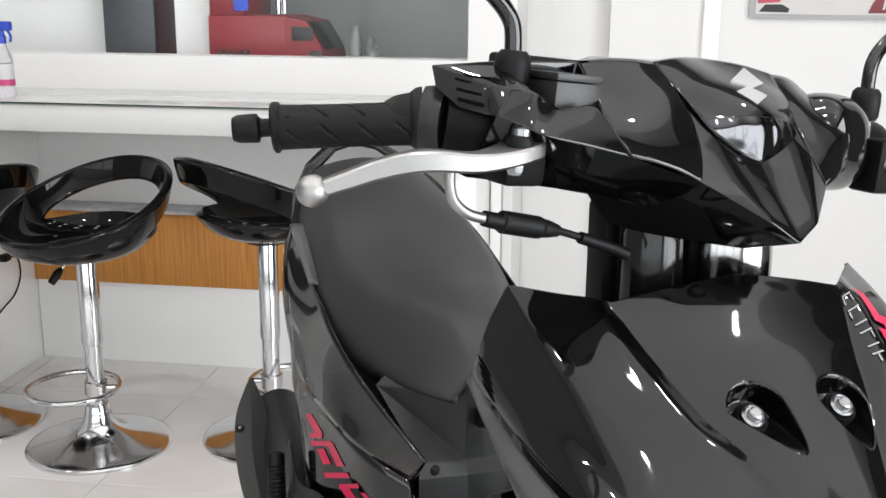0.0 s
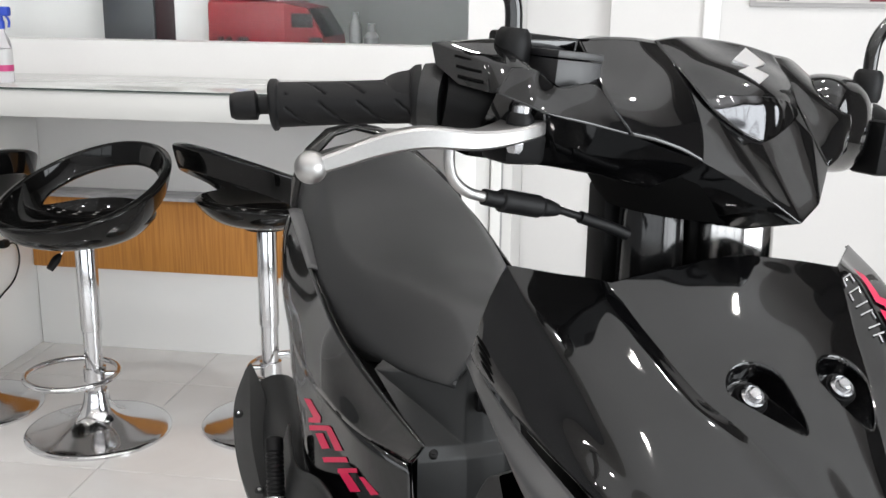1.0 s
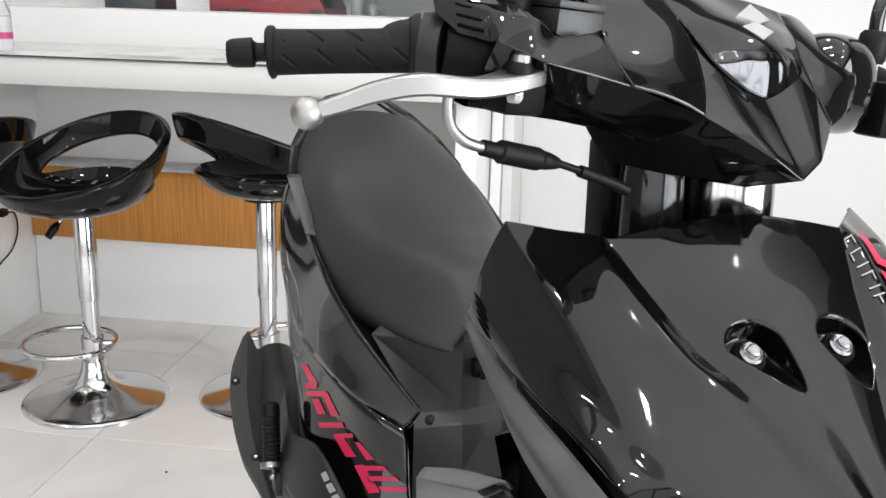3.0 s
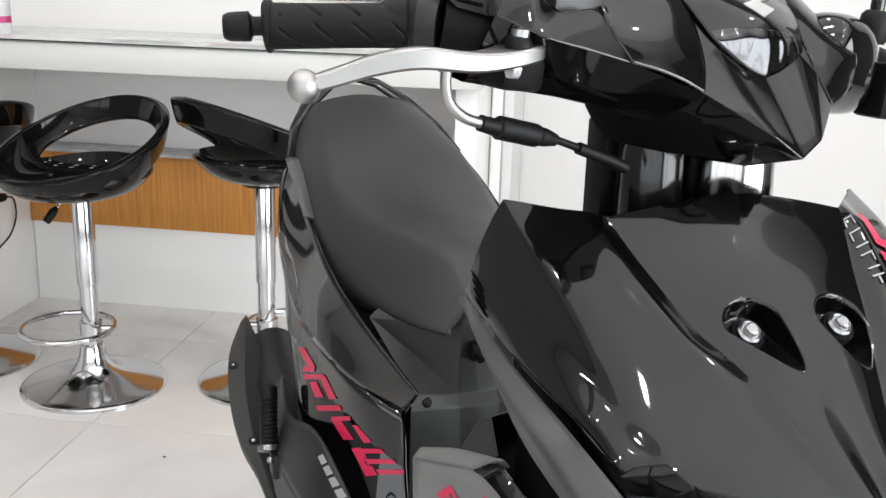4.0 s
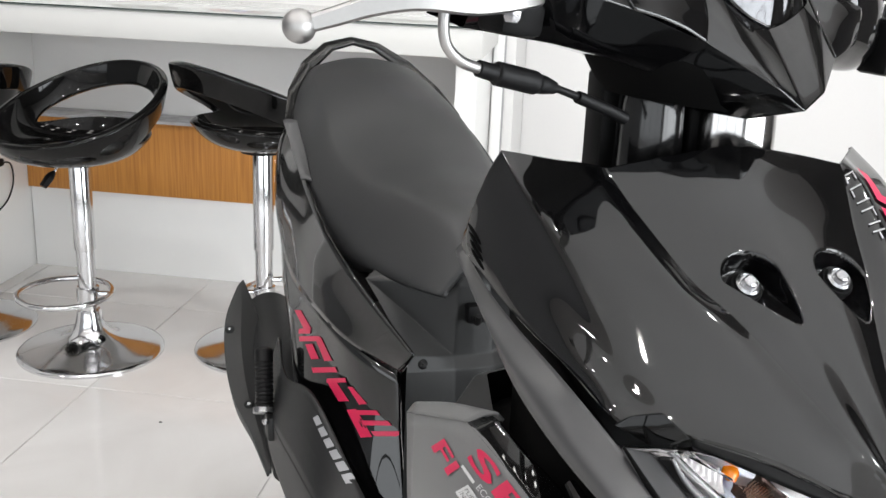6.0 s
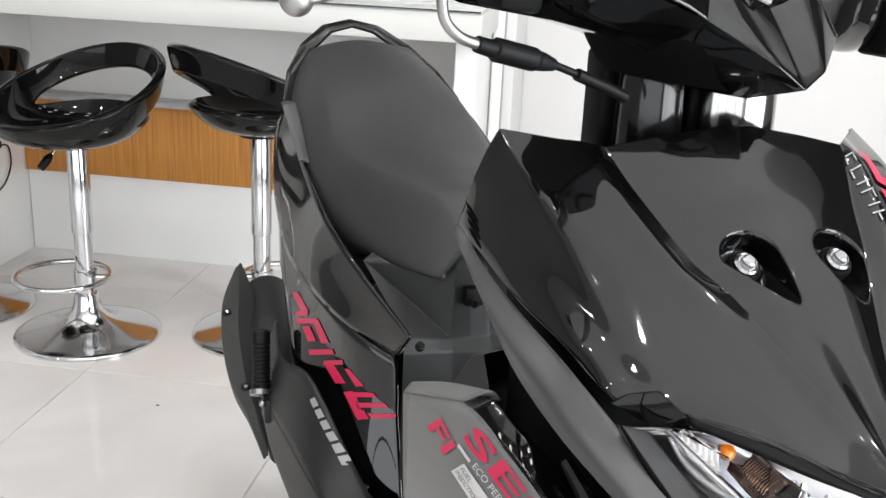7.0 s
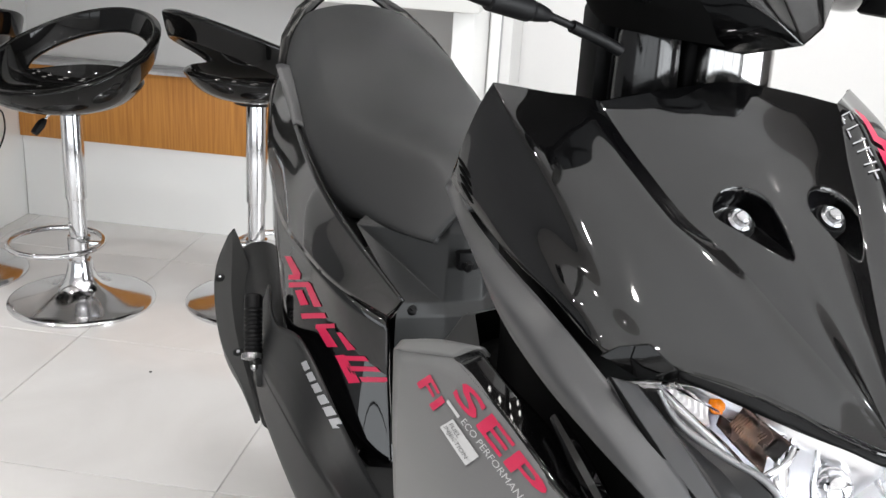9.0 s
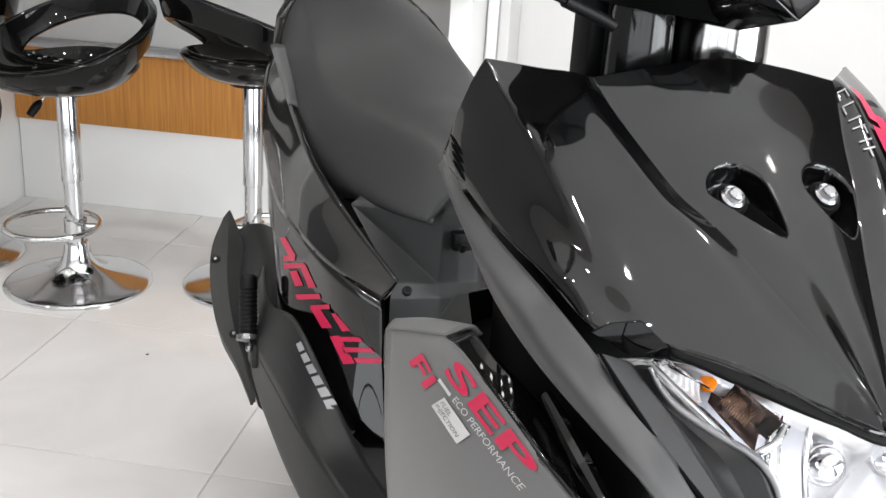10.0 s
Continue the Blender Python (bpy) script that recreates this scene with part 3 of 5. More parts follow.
# soft ridge and lower edge of each wing
RIDGE = [(0.1505, -0.1510, 1.0320), (0.1510, -0.1101, 1.0143), (0.1470, -0.0729, 0.9951), (0.1405, -0.0353, 0.9725), (0.1360, -0.0060, 0.9569), (0.1305, 0.0270, 0.9373), (0.1240, 0.0480, 0.9215), (0.1160, 0.0665, 0.9130)]
WING_EDGE = [(0.1670, -0.1667, 0.9743), (0.1700, -0.1689, 0.9580), (0.1680, -0.1260, 0.9480), (0.1645, -0.0870, 0.9384), (0.1612, -0.0495, 0.9330), (0.1565, -0.0075, 0.9284), (0.1495, 0.0225, 0.9180), (0.1455, 0.0450, 0.9140)]
SHOULDER = (0.0, 0.0045, 0.0065, 0.0065, 0.0055, 0.004, 0.004, 0.005)
SWELL = (0.0012, 0.0030, 0.0029, 0.0023, 0.0017, 0.0011, 0.0005, 0.0)
ROUND = (0.03, 0.08, 0.18, 0.26, 0.30, 0.32, 0.34, 0.36)


def mix(a, b, k):
    return tuple(p + (q - p) * k for p, q in zip(a, b))


def arc(a, b, k, lift):
    """A point on a low arch from a to b."""
    h = lift * 4 * k * (1 - k)
    p = mix(a, b, k)
    return (p[0] + 0.3 * h, p[1] + 0.55 * h, p[2] + 0.77 * h)


def wing_row(c, r, e, lift, rnd, swell):
    """One station of the wing: shoulder from the crease, rounded ridge, flank and a turned-in lower edge."""
    inner, outer = arc(c, r, 1 - rnd * 0.8, lift), mix(r, e, rnd * 0.9)
    crest = mix(r, mix(inner, outer, 0.5), 0.45)
    flank = mix(r, e, 0.36 + rnd * 0.75)
    low = mix(r, e, 0.86)
    near = arc(c, r, 0.23, lift)
    near = (near[0], near[1] + swell * 0.64, near[2] + swell * 0.77)
    return [c, near, arc(c, r, 0.44, lift), inner, crest, outer, (flank[0] + 0.003, flank[1] + 0.002, flank[2] + 0.001), (low[0] + 0.002, low[1] + 0.002, low[2]), e]


wing_rows = [wing_row(*s) for s in zip(CREASE, RIDGE, WING_EDGE, SHOULDER, ROUND, SWELL)]
apron = bmesh.new()
smooth_grid(apron, mirrored([[c, ((c[0] + k[0]) * 0.5, (c[1] + k[1]) / 2 + 0.0014, (c[2] + k[2]) / 2 + 0.0016), k] for c, k in zip(CENTRE, CREASE)]), 56, 30)
for f in ((lambda r: r), flip):
    smooth_grid(apron, [f(r) for r in wing_rows], 8, 30)
bmesh.ops.remove_doubles(apron, verts=apron.verts[:], dist=0.0002)
# the machine leans a little to its left on the stand
for v in apron.verts:
    if v.co.x < 0:
        v.co.z += 0.03 * v.co.x
DOWN, OUT = Vector((0, 0.77, -0.64)), Vector((0, 0.64, 0.77))
BOLTS = ((1, 0.033, 0.005), (-1, -0.036, 0.004))
for v in apron.verts:
    for sx, bx, back in BOLTS:
        d = v.co - Vector((bx - 0.006, 0.0, 0.979)) + DOWN * back
        a, b = d.dot(DOWN) + 0.002, d.x * sx
        b += max(a, 0) * (0.42 if sx > 0 else 0.05)
        half = 0.0215 if a < 0 else 0.0215 * max(0.0, 1 - a / 0.038) ** 0.6
        long = a / 0.0205 if a < 0 else 0.0
        q = math.hypot(b / max(half, 1e-4), long) if a < 0.038 else 9.0
        if q < 1:
            fade = max(0.0, 1 - max(a, 0) / 0.040)
            w = min(1.0, (1 - q) / 0.24)
            v.co -= OUT * 0.019 * fade * w * w * (3 - 2 * w)
seam = {(round(x, 3), round(y, 3), round(z, 3)) for p in catmull(CREASE, 30) for x, y, z in ((p.x, p.y, p.z), (-p.x, p.y, p.z))}
on_seam = {v for v in apron.verts if tuple(round(c, 3) for c in v.co) in seam}
for e in apron.edges:
    if e.verts[0] in on_seam and e.verts[1] in on_seam:
        e.smooth = False
apron_ob = part("front_apron", apron, GLOSS, scooter, "gloss black front apron with two recessed bolts", 80, 0.003)
STRIP = [
    [(0.1640, -0.186, 0.9543), (0.1650, -0.1340, 0.9400), (0.1665, -0.0620, 0.9330), (0.1640, 0.0080, 0.9260), (0.1570, 0.0600, 0.9130), (0.1525, 0.0790, 0.9055), (0.1450, 0.0980, 0.8940), (0.1305, 0.1210, 0.8720), (0.1043, 0.1423, 0.8323)],
    [(0.1696, -0.182, 0.9471), (0.1748, -0.129, 0.9346), (0.1805, -0.065, 0.9262), (0.1813, -0.0121, 0.9197), (0.1771, 0.0309, 0.9099), (0.1728, 0.0655, 0.9015), (0.1643, 0.0964, 0.8905), (0.1494, 0.1245, 0.872), (0.1234, 0.1477, 0.8377)],
    [(0.1598, -0.1831, 0.9379), (0.1685, -0.132, 0.9297), (0.1761, -0.0793, 0.9177), (0.1795, -0.042, 0.9097), (0.1806, -0.0073, 0.9033), (0.1776, 0.0455, 0.8942), (0.1689, 0.0893, 0.884), (0.1547, 0.1236, 0.8692), (0.1304, 0.1501, 0.8411)],
]
sheet("lower_cowl", STRIP, COWL_GREY, "satin dark grey lower cowl")
sheet("lower_cowl", [flip(r) for r in STRIP], COWL_GREY)
# a round bolt in each recess
for sx, bx, back in BOLTS:
    m = Matrix.Translation(Vector((bx, -0.008, 0.9655)) - DOWN * back) @ OUT.to_track_quat("Z", "Y").to_matrix().to_4x4()
    bm = bmesh.new()
    lathe(bm, [(r * 0.72, z) for r, z in [(0.0115, -0.004), (0.0115, 0.005), (0.0095, 0.0065), (0.008, 0.0055), (0.0068, 0.0055), (0.006, 0.009), (0.0045, 0.0098), (0.001, 0.0098)]], 28, m)
    bolt = part("bolt", bm, STEEL, scooter, "bright steel bolt")
    bm = bmesh.new()
    lathe(bm, [(0.0085, -0.006), (0.0112, -0.006), (0.0116, 0.001), (0.0105, 0.003), (0.0085, 0.002)], 28, m, False)
    part("collar", bm, BLACK_PLASTIC, bolt, "black collar")

# headlight: reflector bowl, lens, brow and lower rim
TOP = [(0, 0.124, 0.872), (0.035, 0.1129, 0.8819), (0.07, 0.0978, 0.896), (0.1, 0.0818, 0.9063), (0.122, 0.068, 0.9067)]
LOW = [(0, 0.16, 0.775), (0.04, 0.145, 0.8), (0.072, 0.1277, 0.8511), (0.094, 0.1085, 0.8771), (0.1215, 0.0678, 0.9041)]


def between(da, dy, dz, shift=(0, 0, 0)):
    rows = []
    for a, b in zip(TOP, LOW):
        a, b = Vector(a) + Vector(shift), Vector(b) + Vector(shift)
        rows.append([a, (a + b) / 2 + Vector((0, dy, dz)), b])
    rows = [[tuple(q) for q in r] for r in rows]
    return [[(-x, y, z) for x, y, z in r] for r in rows[:0:-1]] + rows


headlight = sheet("headlight", between(0, 0.012, 0.006), LENS, "clear headlight lens over chrome reflectors", 0.002)
sheet("reflector", between(0, -0.060, -0.030, (0, -0.008, -0.003)), SATIN_BOWL, "", 0.002, parent=headlight)
SMOKED = material("smoked_chrome", (0.115, 0.080, 0.070), 0.26, metal=1.0, stain=0.5, stain_size=90)
BRONZE = material("bronze_flute", (0.42, 0.27, 0.19), 0.25, metal=1.0)
FLUTED = [(0.0868, 0.0747, 0.8794), (0.0765, 0.109, 0.8665), (0.0622, 0.1108, 0.8839), (0.0806, 0.0852, 0.8971)]
for sx in (1, -1):
    a, b_, c, d = [Vector((sx * x, y, z)) for x, y, z in FLUTED]
    bm = bmesh.new()
    m = Matrix.Translation((0.0898 * sx, 0.0761, 0.8919)) @ Vector((0.3 * sx, 0.8, 0.4)).to_track_quat("Z", "Y").to_matrix().to_4x4()
    lathe(bm, [(0.0005, 0.0054), (0.0021, 0.0050), (0.0038, 0.0038), (0.0048, 0.0019), (0.0052, 0.0), (0.0048, -0.0019), (0.0038, -0.0038), (0.0028, -0.0048), (0.0028, -0.009), (0.001, -0.009)], 24, m)
    part("indicator_bulb", bm, AMBER, headlight, "amber indicator bulb")
    inward = Vector((-0.002 * sx, -0.010, -0.003))
    sheet("fluted_bowl", [[tuple(a), tuple((a + d) / 2 + inward), tuple(d)], [tuple((a + b_) / 2 + inward * 0.4), tuple((a + b_ + c + d) / 4 + inward), tuple((c + d) / 2 + inward * 0.4)], [tuple(b_), tuple((b_ + c) / 2 + inward), tuple(c)]], SMOKED, "smoked brown fluted bowl", 0.001, parent=headlight)
    for k in range(12):
        u = 0.17 + 0.5 * k / 11
        p, q = a.lerp(b_, u), d.lerp(c, u)
        dip = inward * (0.9 - 0.4 * abs(2 * u - 1))
        bm = bmesh.new()
        tube(bm, [p.lerp(q, 0.26) + dip * 0.45, p.lerp(q, 0.45) + dip * 0.62, p.lerp(q, 0.62) + dip * 0.62, p.lerp(q, 0.80) + dip * 0.4], [0.0002, 0.0005, 0.0005, 0.0002], 6, 4)
        part("flute", bm, BRONZE, headlight)
    notch = [a.lerp(b_, u).lerp(d.lerp(c, u), v) + inward * h for u, v, h in ((0.80, 0.42, 0.1), (0.80, 0.86, 0.0), (0.97, 0.90, -0.1), (0.99, 0.40, -0.1))]
    bm = bmesh.new()
    corners = [bm.verts.new(p) for p in notch] + [bm.verts.new(p + inward * 0.35) for p in notch]
    for f in ((0, 1, 2, 3), (0, 1, 5, 4), (1, 2, 6, 5), (2, 3, 7, 6), (3, 0, 4, 7)):
        bm.faces.new([corners[i] for i in f])
    part("lamp_shutter", bm, GLOSS, headlight, "dark square shutter")
    bm = bmesh.new()
    tube(bm, [c + (c - d) * 0.05, (c + b_) / 2 + (c - d) * 0.12, b_ + (c - d) * 0.05], 0.0022, 10, 5)
    part("divider", bm, MIRROR, headlight)
    bm = bmesh.new()
    m = Matrix.Translation((0.022 * sx + 0.006, 0.112, 0.853)) @ Vector((0.3, 0.85, 0.5)).to_track_quat("Z", "Y").to_matrix().to_4x4()
    lathe(bm, [(0.001, 0.006), (0.006, 0.005), (0.0095, 0.001), (0.0105, -0.004), (0.0115, -0.004), (0.0125, -0.008), (0.001, -0.008)], 24, m)
    part("lamp_cap", bm, MIRROR, headlight)
for a, b_ in (((0.047, 0.093, 0.886), (0.060, 0.112, 0.842)), ((0.052, 0.091, 0.884), (0.064, 0.108, 0.848)), ((0.036, 0.100, 0.874), (0.040, 0.120, 0.820)), ((-0.03, 0.10, 0.868), (-0.033, 0.125, 0.815))):
    bm = bmesh.new()
    tube(bm, [a, ((a[0] + b_[0]) / 2, (a[1] + b_[1]) / 2 - 0.004, (a[2] + b_[2]) / 2), b_], 0.0020, 8, 4)
    part("reflector_rib", bm, MIRROR, headlight)
# satin bowl with shallow upright ribs in the narrow end of the reflector
SATIN_SILVER = material("satin_silver", (0.55, 0.53, 0.53), 0.38, metal=0.7, stain=0.35, stain_size=120)
for sx in (1, -1):
    rows = []
    for k in range(15):
        a, b_ = mix((0.1150, 0.0670, 0.9010), (0.0965, 0.0755, 0.8955), k / 14), mix((0.1140, 0.0735, 0.8925), (0.0950, 0.0960, 0.8765), k / 14)
        c, proud = mix(a, b_, 0.5), 0.0003 * (k % 2)
        rows.append([(sx * p[0], p[1] + proud, p[2] + proud) for p in (a, (c[0], c[1] - 0.003, c[2] - 0.002), b_)])
    sheet("narrow_bowl", rows, SATIN_SILVER, "satin silver bowl with upright ribs", 0.0006, 4, 3, parent=headlight)
# dark brow along the lens, winglets at its ends, silver rim and grey bezel below
LEDGE = [(0.1170, 0.0690, 0.9165), (0.0841, 0.0883, 0.9108), (0.0542, 0.1006, 0.8984), (0.0312, 0.1132, 0.8862), (0.0, 0.1240, 0.8775)]
BROW = [
    [(0.1156, 0.0725, 0.9140), (0.0873, 0.0910, 0.9059), (0.0582, 0.1040, 0.8952), (0.0323, 0.1160, 0.8845), (0.0, 0.1250, 0.8735)],
    [(0.1150, 0.0732, 0.9110), (0.0874, 0.0925, 0.9032), (0.0588, 0.1062, 0.8925), (0.0324, 0.1178, 0.8825), (0.0, 0.1266, 0.8718)],
    [(0.1120, 0.0700, 0.9070), (0.0870, 0.0910, 0.9000), (0.0589, 0.1055, 0.8897), (0.0322, 0.1168, 0.8806), (0.0, 0.1255, 0.8695)],
]
BROW[0] = [mix(p, q, 0.6) for p, q in zip(LEDGE, BROW[0])]
sheet("headlight_brow", mirrored([r[::-1] for r in BROW]), BLACK_PLASTIC)
ledge = [LEDGE[::-1], [mix(p, q, 0.35) for p, q in zip(LEDGE, BROW[0])][::-1], [mix(p, q, 0.7) for p, q in zip(LEDGE, BROW[0])][::-1]]
sheet("brow_ledge", mirrored(ledge), GLOSS, "gloss black ledge over the headlight brow", 0.0015)
RIM = [(0.1245, 0.0704, 0.9029), (0.1185, 0.0765, 0.8915), (0.1125, 0.0851, 0.8845), (0.0975, 0.1021, 0.8763), (0.0816, 0.1185, 0.8687), (0.0731, 0.1259, 0.8572), (0.0696, 0.1312, 0.8443)]
BEZEL_IN = [RIM[0], RIM[2], RIM[3], RIM[4], RIM[6]]
BEZEL_LINE = [(0.1343, 0.0629, 0.904), (0.1270, 0.078, 0.8935), (0.1200, 0.0965, 0.8815), (0.1140, 0.113, 0.8690), (0.1050, 0.1296, 0.8520)]
BEZEL_OUT = [(0.1581, 0.0738, 0.9162), (0.1511, 0.0895, 0.902), (0.1413, 0.1064, 0.8853), (0.13, 0.1216, 0.869), (0.1163, 0.1363, 0.8516)]
WINGLET = dict(l=(0.1515, 0.0480, 0.9165), t=(0.1434, 0.0530, 0.9243), u=(0.1300, 0.0650, 0.9294), r=(0.1165, 0.0745, 0.9165), b=(0.1315, 0.0635, 0.9060), e=(0.1150, 0.0725, 0.9100), k=(0.150, 0.046, 0.914), h=(0.128, 0.058, 0.9255), g=(0.1150, 0.0660, 0.9140))
WINGLET_FACES = ["l t u b", "u r b", "r e b", "k h u t", "k t l", "h g r u"]
for sx in (1, -1):
    facets("brow_tip", [(sx, WINGLET, WINGLET_FACES)], GLOSS_STOOL, "faceted gloss black tip beside the headlight", 0.0014)
for f in ((lambda r: r), flip):
    bm = bmesh.new()
    tube(bm, f(RIM), [0.0012, 0.0018, 0.0022, 0.0024, 0.0024, 0.0022, 0.0020], 12, 6)
    part("headlight_rim", bm, RIM_SILVER, headlight, "silver rim along the lens")
    bm = bmesh.new()
    tube(bm, f(BEZEL_OUT), [0.0008, 0.0016, 0.0018, 0.0018, 0.0016], 8, 5)
    part("shut_line", bm, VOID, scooter)
    ruled("headlight_bezel", [f(BEZEL_OUT), f([mix(p, q, 0.75) for p, q in zip(BEZEL_OUT, BEZEL_LINE)]), f(BEZEL_LINE)], COWL_GREY, "", 0.002)
    ruled("bezel_inset", [f(BEZEL_LINE), f([(p[0], p[1] - 0.004, p[2] - 0.003) for p in [mix(p, q, 0.5) for p, q in zip(BEZEL_LINE, BEZEL_IN)]]), f(BEZEL_IN)], BEZEL, "", 0.002)

# leg shield: grey side panels, gloss edge, pocket lip and inside in painted shade
SIDE = [
    [(0.199, -0.200, 0.808), (0.182, -0.105, 0.844), (0.177, -0.020, 0.843), (0.175, 0.037, 0.841), (0.168, 0.090, 0.835)],
    [(0.206, -0.168, 0.750), (0.203, -0.090, 0.765), (0.198, -0.010, 0.768), (0.190, 0.050, 0.768), (0.178, 0.100, 0.765)],
    [(0.202, -0.162, 0.677), (0.202, -0.090, 0.672), (0.196, 0.000, 0.672), (0.184, 0.060, 0.680), (0.165, 0.110, 0.690)],
    [(0.188, -0.150, 0.560), (0.188, -0.080, 0.550), (0.180, 0.000, 0.550), (0.162, 0.060, 0.570), (0.140, 0.100, 0.600)],
]
EDGE = [
    [(0.182, -0.106, 0.8445), (0.177, -0.020, 0.8435), (0.175, 0.037, 0.8415), (0.168, 0.090, 0.8355)],
    [(0.170, -0.088, 0.857), (0.161, -0.040, 0.850), (0.151, -0.005, 0.841), (0.149, 0.031, 0.834)],
]
leg_panel = sheet("leg_shield_panel", SIDE, SILVER_PLASTIC, "dark grey side panel with pink and white lettering", 0.003)
sheet("leg_shield_panel", [flip(r) for r in SIDE], SILVER_PLASTIC, "", 0.003)
sheet("panel_edge", EDGE, GLOSS)
sheet("panel_edge", [flip(r) for r in EDGE], GLOSS)
POCKET_RIM = dict(p=(0.166, -0.198, 0.803), q=(0.1275, -0.240, 0.817), r=(0.040, -0.246, 0.826), c=(0, -0.246, 0.826), pi=(0.1365, -0.170, 0.8163), qi=(0.1190, -0.233, 0.8195), ri=(0.040, -0.238, 0.829), ci=(0, -0.238, 0.829),
                  pd=(0.162, -0.200, 0.70), qd=(0.125, -0.244, 0.70), rd=(0.040, -0.250, 0.70), cd=(0, -0.250, 0.70), pe=(0.134, -0.168, 0.72), qe=(0.116, -0.228, 0.72), re=(0.040, -0.232, 0.72), ce=(0, -0.232, 0.72))
RIM_FACES = ["p q qi pi", "q r ri qi", "r c ci ri", "p q qd pd", "q r rd qd", "r c cd rd"]
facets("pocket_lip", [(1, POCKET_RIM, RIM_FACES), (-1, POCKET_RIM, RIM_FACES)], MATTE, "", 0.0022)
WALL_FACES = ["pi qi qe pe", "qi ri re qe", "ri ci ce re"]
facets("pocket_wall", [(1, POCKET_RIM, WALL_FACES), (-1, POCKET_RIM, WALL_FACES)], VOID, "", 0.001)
CAP = [[(0.199, -0.200, 0.809), (0.191, -0.152, 0.828), (0.182, -0.105, 0.8455)], [(0.190, -0.204, 0.815), (0.180, -0.152, 0.838), (0.168, -0.088, 0.860)], [(0.180, -0.200, 0.812), (0.170, -0.150, 0.832), (0.160, -0.090, 0.852)]]
for f in ((lambda r: r), flip):
    sheet("panel_cap", [f(r) for r in CAP], SILVER_PLASTIC, "", 0.002)
INNER = [
    [(0, -0.16, 0.995), (0.09, -0.155, 0.985), (0.135, -0.15, 0.960)],
    [(0, -0.17, 0.93), (0.09, -0.16, 0.93), (0.125, -0.15, 0.93)],
    [(0, -0.11, 0.80), (0.08, -0.10, 0.79), (0.115, -0.10, 0.78)],
    [(0, -0.20, 0.66), (0.08, -0.19, 0.66), (0.14, -0.16, 0.66)],
    [(0, -0.25, 0.53), (0.10, -0.24, 0.53), (0.165, -0.18, 0.53)],
]
sheet("inner_leg_shield", mirrored(INNER), BLACK_PLASTIC, "matte black inner leg shield")
for sx in (1, -1):
    f = (lambda r: r) if sx > 0 else flip
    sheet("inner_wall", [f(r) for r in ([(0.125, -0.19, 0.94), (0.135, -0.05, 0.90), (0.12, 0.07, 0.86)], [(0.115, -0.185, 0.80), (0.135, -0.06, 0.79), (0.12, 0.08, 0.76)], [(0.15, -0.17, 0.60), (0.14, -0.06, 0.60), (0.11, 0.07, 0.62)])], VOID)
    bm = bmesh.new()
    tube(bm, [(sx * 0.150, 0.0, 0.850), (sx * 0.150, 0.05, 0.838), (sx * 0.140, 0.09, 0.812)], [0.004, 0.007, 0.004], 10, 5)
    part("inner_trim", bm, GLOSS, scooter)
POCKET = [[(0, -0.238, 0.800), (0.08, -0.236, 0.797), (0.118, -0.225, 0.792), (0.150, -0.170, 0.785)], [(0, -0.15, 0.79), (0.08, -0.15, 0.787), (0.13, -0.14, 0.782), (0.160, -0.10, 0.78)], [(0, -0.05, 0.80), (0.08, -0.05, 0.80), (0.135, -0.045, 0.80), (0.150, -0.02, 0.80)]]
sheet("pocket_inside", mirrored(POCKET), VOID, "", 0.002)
FLOORB = [
    [(0, -0.23, 0.53), (0.1, -0.22, 0.53), (0.185, -0.17, 0.52)],
    [(0, -0.40, 0.475), (0.1, -0.40, 0.475), (0.190, -0.40, 0.465)],
    [(0, -0.60, 0.475), (0.1, -0.60, 0.475), (0.185, -0.56, 0.465)],
]
sheet("footboard", mirrored(FLOORB), MATTE, "", 0.03)

# handlebar cover, in the bar's own axes
HB = dict(
    A0=(0, -0.012, 0.093), c0=(0.060, 0.003, 0.087), c1=(0.054, 0.028, 0.067), cD=(0.042, 0.0505, 0.0430), vD=(0.018, 0.0558, 0.0300), cP=(0.056, 0.057, 0.0315), V=(0, 0.060, 0.025), N0=(0, 0.106, -0.024), N1=(0.023, 0.100, -0.011),
    r=(0.063, 0.070, 0.011), k=(0.120, 0.060, 0.025), e=(0.134, 0.048, 0.046), La=(0.1420, 0.0420, 0.0550), Lb=(0.1680, 0.0400, 0.0510), Lc=(0.1866, 0.0373, 0.0603), Ld=(0.1975, 0.0274, 0.0603),
    Le=(0.210, 0.033, 0.044), Lf=(0.184, 0.050, 0.035), t1=(0.122, -0.006, 0.082), t2=(0.190, -0.006, 0.077), ea=(0.231, -0.010, 0.071), eb=(0.233, -0.005, 0.057), ec=(0.221, 0.006, 0.046), ed=(0.206, 0.020, 0.043), ee=(0.208, 0.015, 0.062),
    B0=(0, -0.070, 0.089), B1=(0.060, -0.070, 0.087), B2=(0.125, -0.065, 0.065), B3=(0.165, -0.060, 0.060), B4=(0.200, -0.050, 0.055),
    D0=(0, 0.058, -0.038), D1=(0.029, 0.040, -0.035), D2=(0.064, 0.030, -0.016), D3=(0.102, 0.030, -0.007), D4=(0.146, 0.020, -0.003), D5=(0.205, 0.000, 0.000),
    q1=(0.122, -0.012, 0.045), q2=(0.176, -0.012, 0.045), q3=(0.168, 0.036, 0.042), q4=(0.134, 0.041, 0.040),
    E0=(0, -0.060, -0.02), E2=(0.064, -0.060, -0.012), E4=(0.146, -0.050, 0.0), E5=(0.205, -0.045, 0.005),
)
